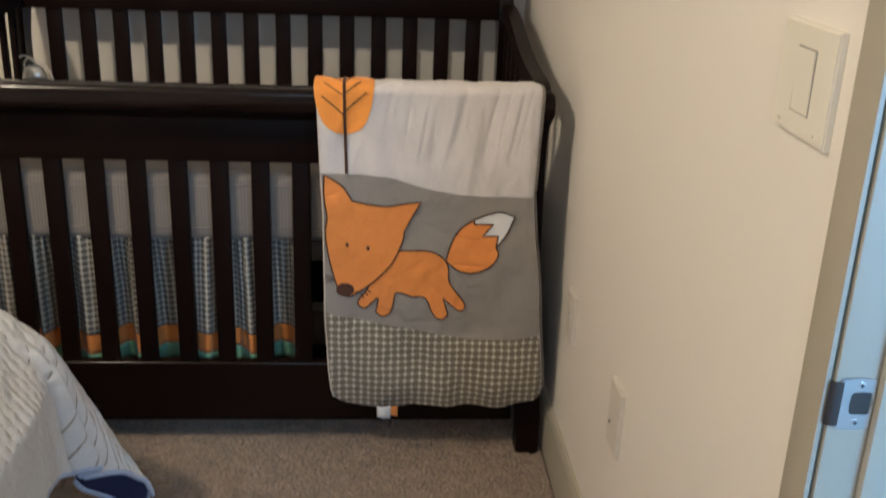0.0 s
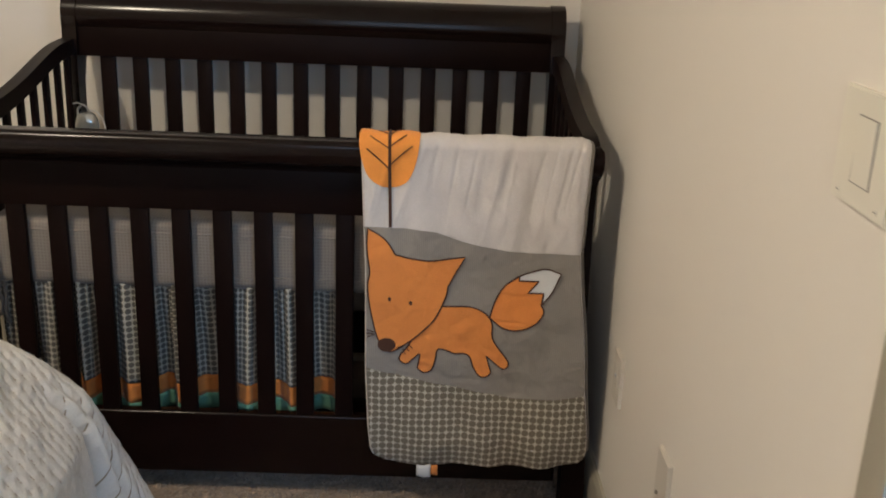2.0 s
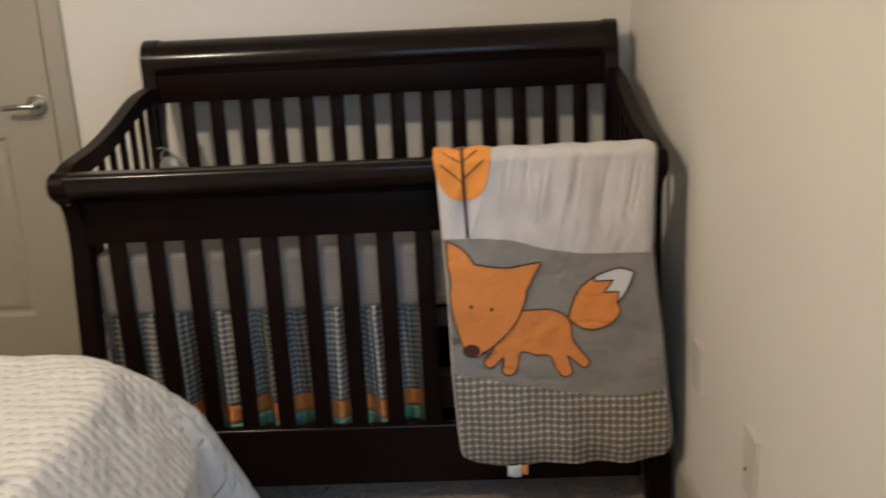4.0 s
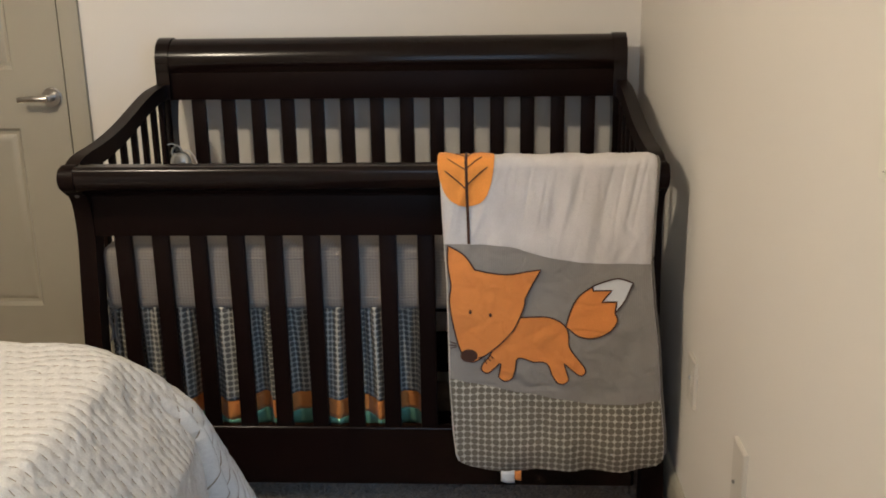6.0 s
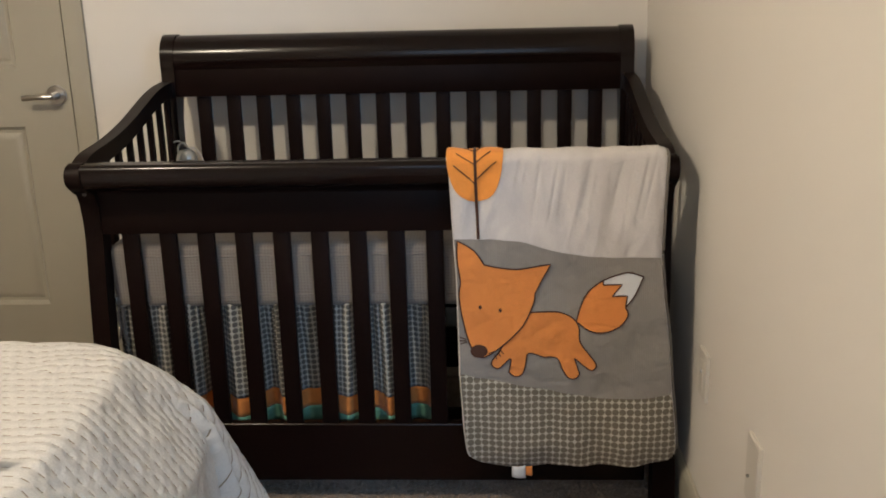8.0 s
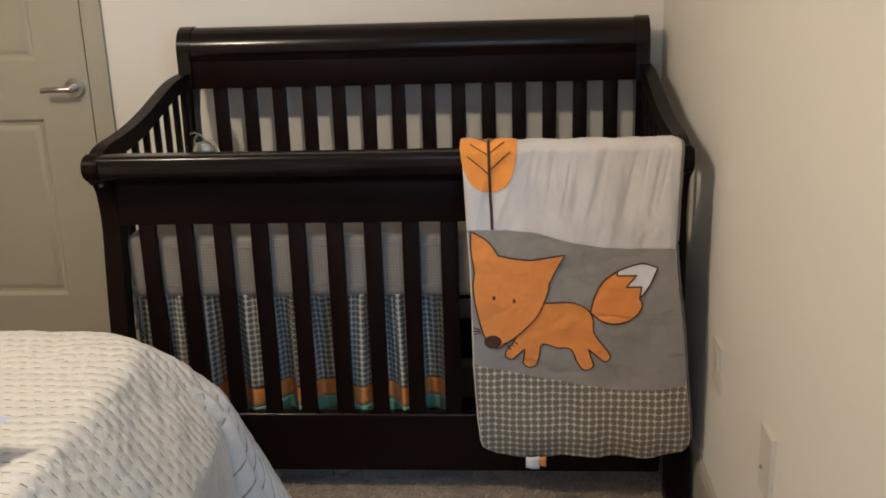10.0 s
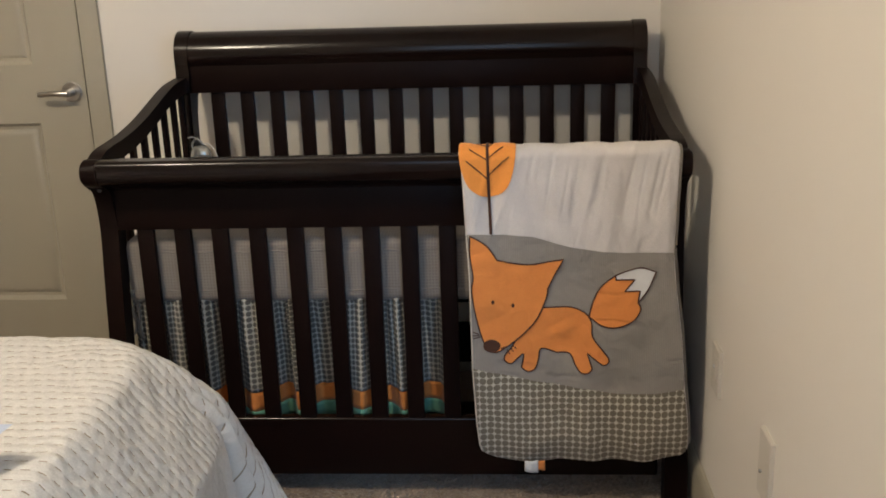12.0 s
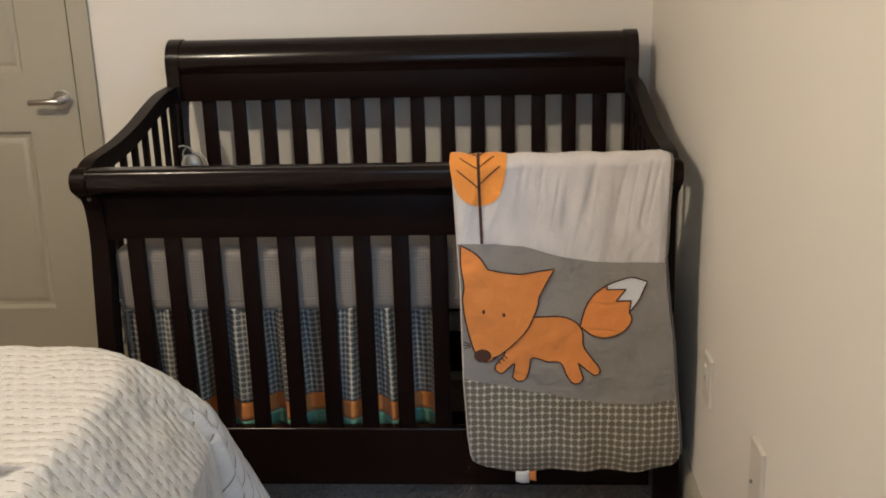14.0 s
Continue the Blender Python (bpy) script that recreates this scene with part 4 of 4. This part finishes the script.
# ---- small monitor clipped in the crib's corner ----
mon = thing("baby_monitor", (-1.405, -0.20, 0.775), "small silver-grey rounded monitor with cord in the crib corner", "monitor")
bm = bmesh.new()
prof = spline([(0.0, -0.062), (0.020, -0.060), (0.028, -0.045), (0.030, -0.015), (0.026, 0.012), (0.016, 0.028), (0.0, 0.032)], 5)
nr = 28
rings = [[bm.verts.new((-1.405 + 1.15 * p.x * math.cos(2 * math.pi * k / nr), -0.205 + 0.8 * p.x * math.sin(2 * math.pi * k / nr), 0.803 + p.y)) for k in range(nr)] for p in prof[1:-1]]
for a, b in zip(rings, rings[1:]):
    for k in range(nr):
        bm.faces.new((a[k], a[(k + 1) % nr], b[(k + 1) % nr], b[k]))
bm.faces.new(rings[0]), bm.faces.new(rings[-1])
part("body", bm, SILVER, mon, smooth=True)
bm = bmesh.new()
tube(bm, spline([(-1.427, -0.205, 0.812), (-1.428, -0.207, 0.838), (-1.414, -0.208, 0.854), (-1.401, -0.207, 0.842), (-1.396, -0.205, 0.818)], 6), 0.0036, 10)
tube(bm, spline([(-1.414, -0.208, 0.854), (-1.426, -0.211, 0.860), (-1.438, -0.216, 0.857)], 5), 0.0026, 10)
part("clip", bm, SILVER, mon, "thin silver hanging hook", smooth=True)
part("collar", disc(bmesh.new(), (-1.413, -0.205, 0.818), (0, 0, 1), 0.009, 0.018, 18, 0.002), DARK, mon, "dark collar", True)
bm = bmesh.new()
tube(bm, spline([(-1.398, -0.203, 0.836), (-1.380, -0.202, 0.836), (-1.362, -0.200, 0.812), (-1.355, -0.200, 0.77), (-1.365, -0.200, 0.715)], 6), 0.0022, 8)
part("cord", bm, Q_PALE, mon, "thin white cord", True)

# ---- bed with stitched bedspread ----
BX, BY, BZ, BR = -1.05, -1.19, 0.648, 0.155
bed = thing("bed", (-1.85, -2.2, 0), "low bed beside the crib, its base blackened as shade", "bed")
# the base's black stands in for the shadow beneath the bed
part("base", boxed(-2.55, -1.22, -3.20, -1.42, 0.08, 0.34, 0.02), BED_DARK, bed, "bed base coloured black for the shade under the bed")
part("mattress", boxed(-2.57, -1.20, -3.22, -1.42, 0.341, 0.575, 0.06, 4), Q_PALE, bed)
for x in (-2.45, -1.27):
    for y in (-3.1, -1.47):
        part("leg", boxed(x - 0.03, x + 0.03, y - 0.03, y + 0.03, 0.0, 0.10, 0.004), BEIGE_WOOD, bed, "pale wooden leg")
DROP, SIDE_DROP = 0.485, 0.425


# the edge of the padded top: a short bend, a slope, then the hanging side; the corner is rounder than the side
FALL, FALL_CORNER = [(0.0, 0.0)], [(0.0, 0.0)]
for k in range(400):
    d = k * 0.0025
    tilt = radians(53) * ease(d / 0.05) + radians(35) * ease((d - 0.245) / 0.03)
    FALL.append((FALL[-1][0] + 0.0025 * math.cos(tilt), FALL[-1][1] + 0.0025 * math.sin(tilt)))
    tilt = radians(32) * ease(d / 0.07) + radians(22) * ease((d - 0.07) / 0.12) + radians(36) * ease((d - 0.19) / 0.08)
    FALL_CORNER.append((FALL_CORNER[-1][0] + 0.0025 * math.cos(tilt), FALL_CORNER[-1][1] + 0.0025 * math.sin(tilt)))


def fall_of(d, table):
    """How far out and how low the cloth is, d along it past the flat top."""
    i = min(int(d / 0.0025), 398)
    f = d / 0.0025 - i
    return Vector([table[i][k] + (table[i + 1][k] - table[i][k]) * f for k in (0, 1)])


RC = 0.15


def spread_point(s, t, off=0.0):
    """s past the side edge, t past the foot edge of the flat top, both along the cloth; the mattress corner is rounded by RC."""
    cx, cy = BX - BR - RC, BY - BR - RC
    a, b = s + RC, t + RC
    ux, uy, corner = 0.0, 0.0, 0.0
    if a > 0 and b > 0:
        r = math.hypot(a, b)
        ux, uy = a / r, b / r
        corner = 4 * ux * ux * uy * uy
        d = (r - RC) * (1 - 0.18 * corner + 0.05 * math.sin(4 * math.atan2(b, a)) ** 2)
        foot = Vector((cx + ux * RC, cy + uy * RC, 0))
    elif a > 0:
        d, ux, foot = s, 1.0, Vector((cx + RC, cy + b, 0))
    elif b > 0:
        d, uy, foot = t, 1.0, Vector((cx + a, cy + RC, 0))
    else:
        d, foot = -1.0, Vector((cx + a, cy + b, 0))
    lumps = 0.006 * noise.noise((s * 6, t * 6, 2.0)) + 0.003 * noise.noise((s * 22, t * 22, 5.0)) + 0.0015 * noise.noise((s * 60, t * 60, 9.0))
    # each sewn row pulls a valley into the padding, deepest at its stitches
    row = (t + 3.0) / 0.027
    stitch = math.cos(math.pi * ((s + 3.0) / 0.026 + 0.5 * (math.floor(row) % 2) - 0.5)) ** 2
    valley = math.exp(-((row % 1.0 - 0.5) / 0.16) ** 2)
    if s > 0.262 and t < 0.09:
        valley = 0.0
    elif s > 0.12 and t > 0.09:
        stitch = 1.0
        lumps -= 0.0018 * math.exp(-(((s * 26 + 2.0 * noise.noise((s * 9, t * 30, 1.0))) % 1.0 - 0.5) / 0.2) ** 2)
    lumps -= 0.0013 * valley * (0.30 + 0.70 * stitch) * (0.8 + 0.6 * noise.noise((s * 14, t * 14, 4.0)))
    if d <= 0:
        if ux or uy:
            foot += Vector((ux * d, uy * d, 0))
        return foot + Vector((0, 0, BZ + lumps + off))
    out, low = fall_of(d, FALL_CORNER).lerp(fall_of(d, FALL), ease((ux - 0.80) / 0.2))
    hang = max(0.0, low - BR * 0.6)
    wave = 0.012 * math.sin(9 * t) * ux * hang / 0.3 + 0.010 * math.sin(11 * s + 1) * uy * hang / 0.3
    turn = math.atan2(b, a)
    drop = max(0.0, low - 0.075)
    fold = -0.085 * drop / 0.3 * math.exp(-((turn - 0.42) / 0.030) ** 2) - 0.050 * drop / 0.3 * math.exp(-((turn - 0.53) / 0.030) ** 2)
    fold += 0.016 * drop / 0.3 * math.exp(-((turn - 0.475) / 0.026) ** 2)
    out += off + wave + fold + lumps
    foot += Vector((0.53, 0.06, 0)) * hang * (ease((turn - 0.25) / 0.53) if turn < 0.785 else corner)
    up = math.cos(min(1.0, d / (BR * math.pi / 2)) * math.pi / 2)
    return foot + Vector((ux * out, uy * out, BZ - low + (lumps + off) * up))


spread = thing("bedspread", (-1.6, -2.0, 0.62), "white quilted bedspread with tan running stitches draped over the bed", "bedspread")
S0, T0 = -1.25, -1.90
NS, NT = 350, 540


def side_hem(t):
    """The side hangs less far than the foot; the hem comes down towards the corner."""
    return SIDE_DROP + (DROP - SIDE_DROP) * ease((t - 0.02) / 0.34)


def spread_at(off):
    def place(a, b):
        t = T0 + (DROP - T0) * b
        s = S0 + (side_hem(t) - S0) * a
        return spread_point(s, t, off)
    return place


for name, off, material, label in (("top_cloth", 0.004, BEDSPREAD, "white stitched cotton top"), ("lining", -0.004, NAVY, "navy blue cotton lining")):
    bm = bmesh.new()
    sheet(bm, NS, NT, spread_at(off), lambda a, b: (S0 + (side_hem(T0 + (DROP - T0) * b) - S0) * a + 3, T0 + (DROP - T0) * b + 3))
    part(name, bm, material, spread, label, True)
hemline = [spread_point(side_hem(T0 + (DROP - T0) * k / 160), T0 + (DROP - T0) * k / 160) for k in range(161)] + [spread_point(DROP - (DROP - S0) * k / 120, DROP) for k in range(1, 121)]
part("piping", tube(bmesh.new(), hemline, 0.0058, 8), PIPING, spread, "pale blue piped edge", True)

def turned(a, b):
    t = 0.20 + (DROP - 0.005 - 0.20) * a
    top = spread_point(side_hem(t), t)
    sag = 0.115 * (1 - abs(2 * a ** 0.9 - 1) ** 1.8)
    return top + Vector((-0.012, 0.010, -sag)) * b + Vector((0, 0, 0.004 * (1 - b)))


bm = bmesh.new()
sheet(bm, 24, 10, turned, lambda a, b: (a, b))
part("turned_corner", bm, NAVY, spread, "navy lining of the turned corner", True).modifiers.new("thickness", "SOLIDIFY").thickness = 0.004
part("piping", tube(bmesh.new(), [turned(k / 40, 1.0) for k in range(41)], 0.0058, 8), PIPING, spread, "pale blue piped edge", True)

# pale blue pillow whose pointed corner shows on the bedspread
bm = bmesh.new()
PCX, PCY = -1.565, -1.965


def pillow_point(sign):
    def place(a, b):
        x, y = 2 * a - 1, 2 * b - 1
        pinch = 1 - 0.10 * (1 - x * x) * abs(y) ** 3 - 0.0
        px = x * 0.30 * (1 - 0.12 * (1 - y * y) * abs(x) ** 3)
        py = y * 0.22 * pinch
        h = 0.062 * ((1 - x ** 4) * (1 - y ** 4)) ** 0.5
        lift = 0.035 * max(0.0, x) ** 2 * max(0.0, y) ** 2
        ca, sa = math.cos(radians(-14)), math.sin(radians(-14))
        return (PCX + ca * px - sa * py, PCY + sa * px + ca * py, 0.680 + lift + sign * h * (1.0 if sign > 0 else 0.55))
    return place


sheet(bm, 36, 30, pillow_point(1), lambda a, b: (a, b))
sheet(bm, 36, 30, pillow_point(-1), lambda a, b: (a, b))
bmesh.ops.remove_doubles(bm, verts=bm.verts[:], dist=1e-5)
ob = new("pillow", mesh_of("pillow", bm, BLUE_CASE, True))
tagged(ob, "pale blue pillow with pointed corners on the bedspread", "pillow")

# ---- carpet pile near the crib ----
bm_v, bm_f = [], []
rng = np.random.default_rng(4)
gx, gy, st_ = np.arange(-1.62, -0.016, 0.006), np.arange(-3.2, -0.70, 0.006), 0.006
hgt = rng.random((len(gx), len(gy))) * 0.008 - 0.002
jit = (rng.random((len(gx), len(gy), 2)) - 0.5) * 0.005
for i, x in enumerate(gx):
    for j, y in enumerate(gy):
        bm_v.append((min(x + jit[i, j, 0], -0.0155), y + jit[i, j, 1], hgt[i, j]))
m_ = len(gy)
for i in range(len(gx) - 1):
    for j in range(m_ - 1):
        bm_f.append((i * m_ + j, (i + 1) * m_ + j, (i + 1) * m_ + j + 1, i * m_ + j + 1))
me = bpy.data.meshes.new("carpet_pile")
me.from_pydata(bm_v, [], bm_f)
me.materials.append(CARPET)
tagged(new("carpet_pile", me), "short brown-grey carpet tufts", "carpet", kind="stuff")
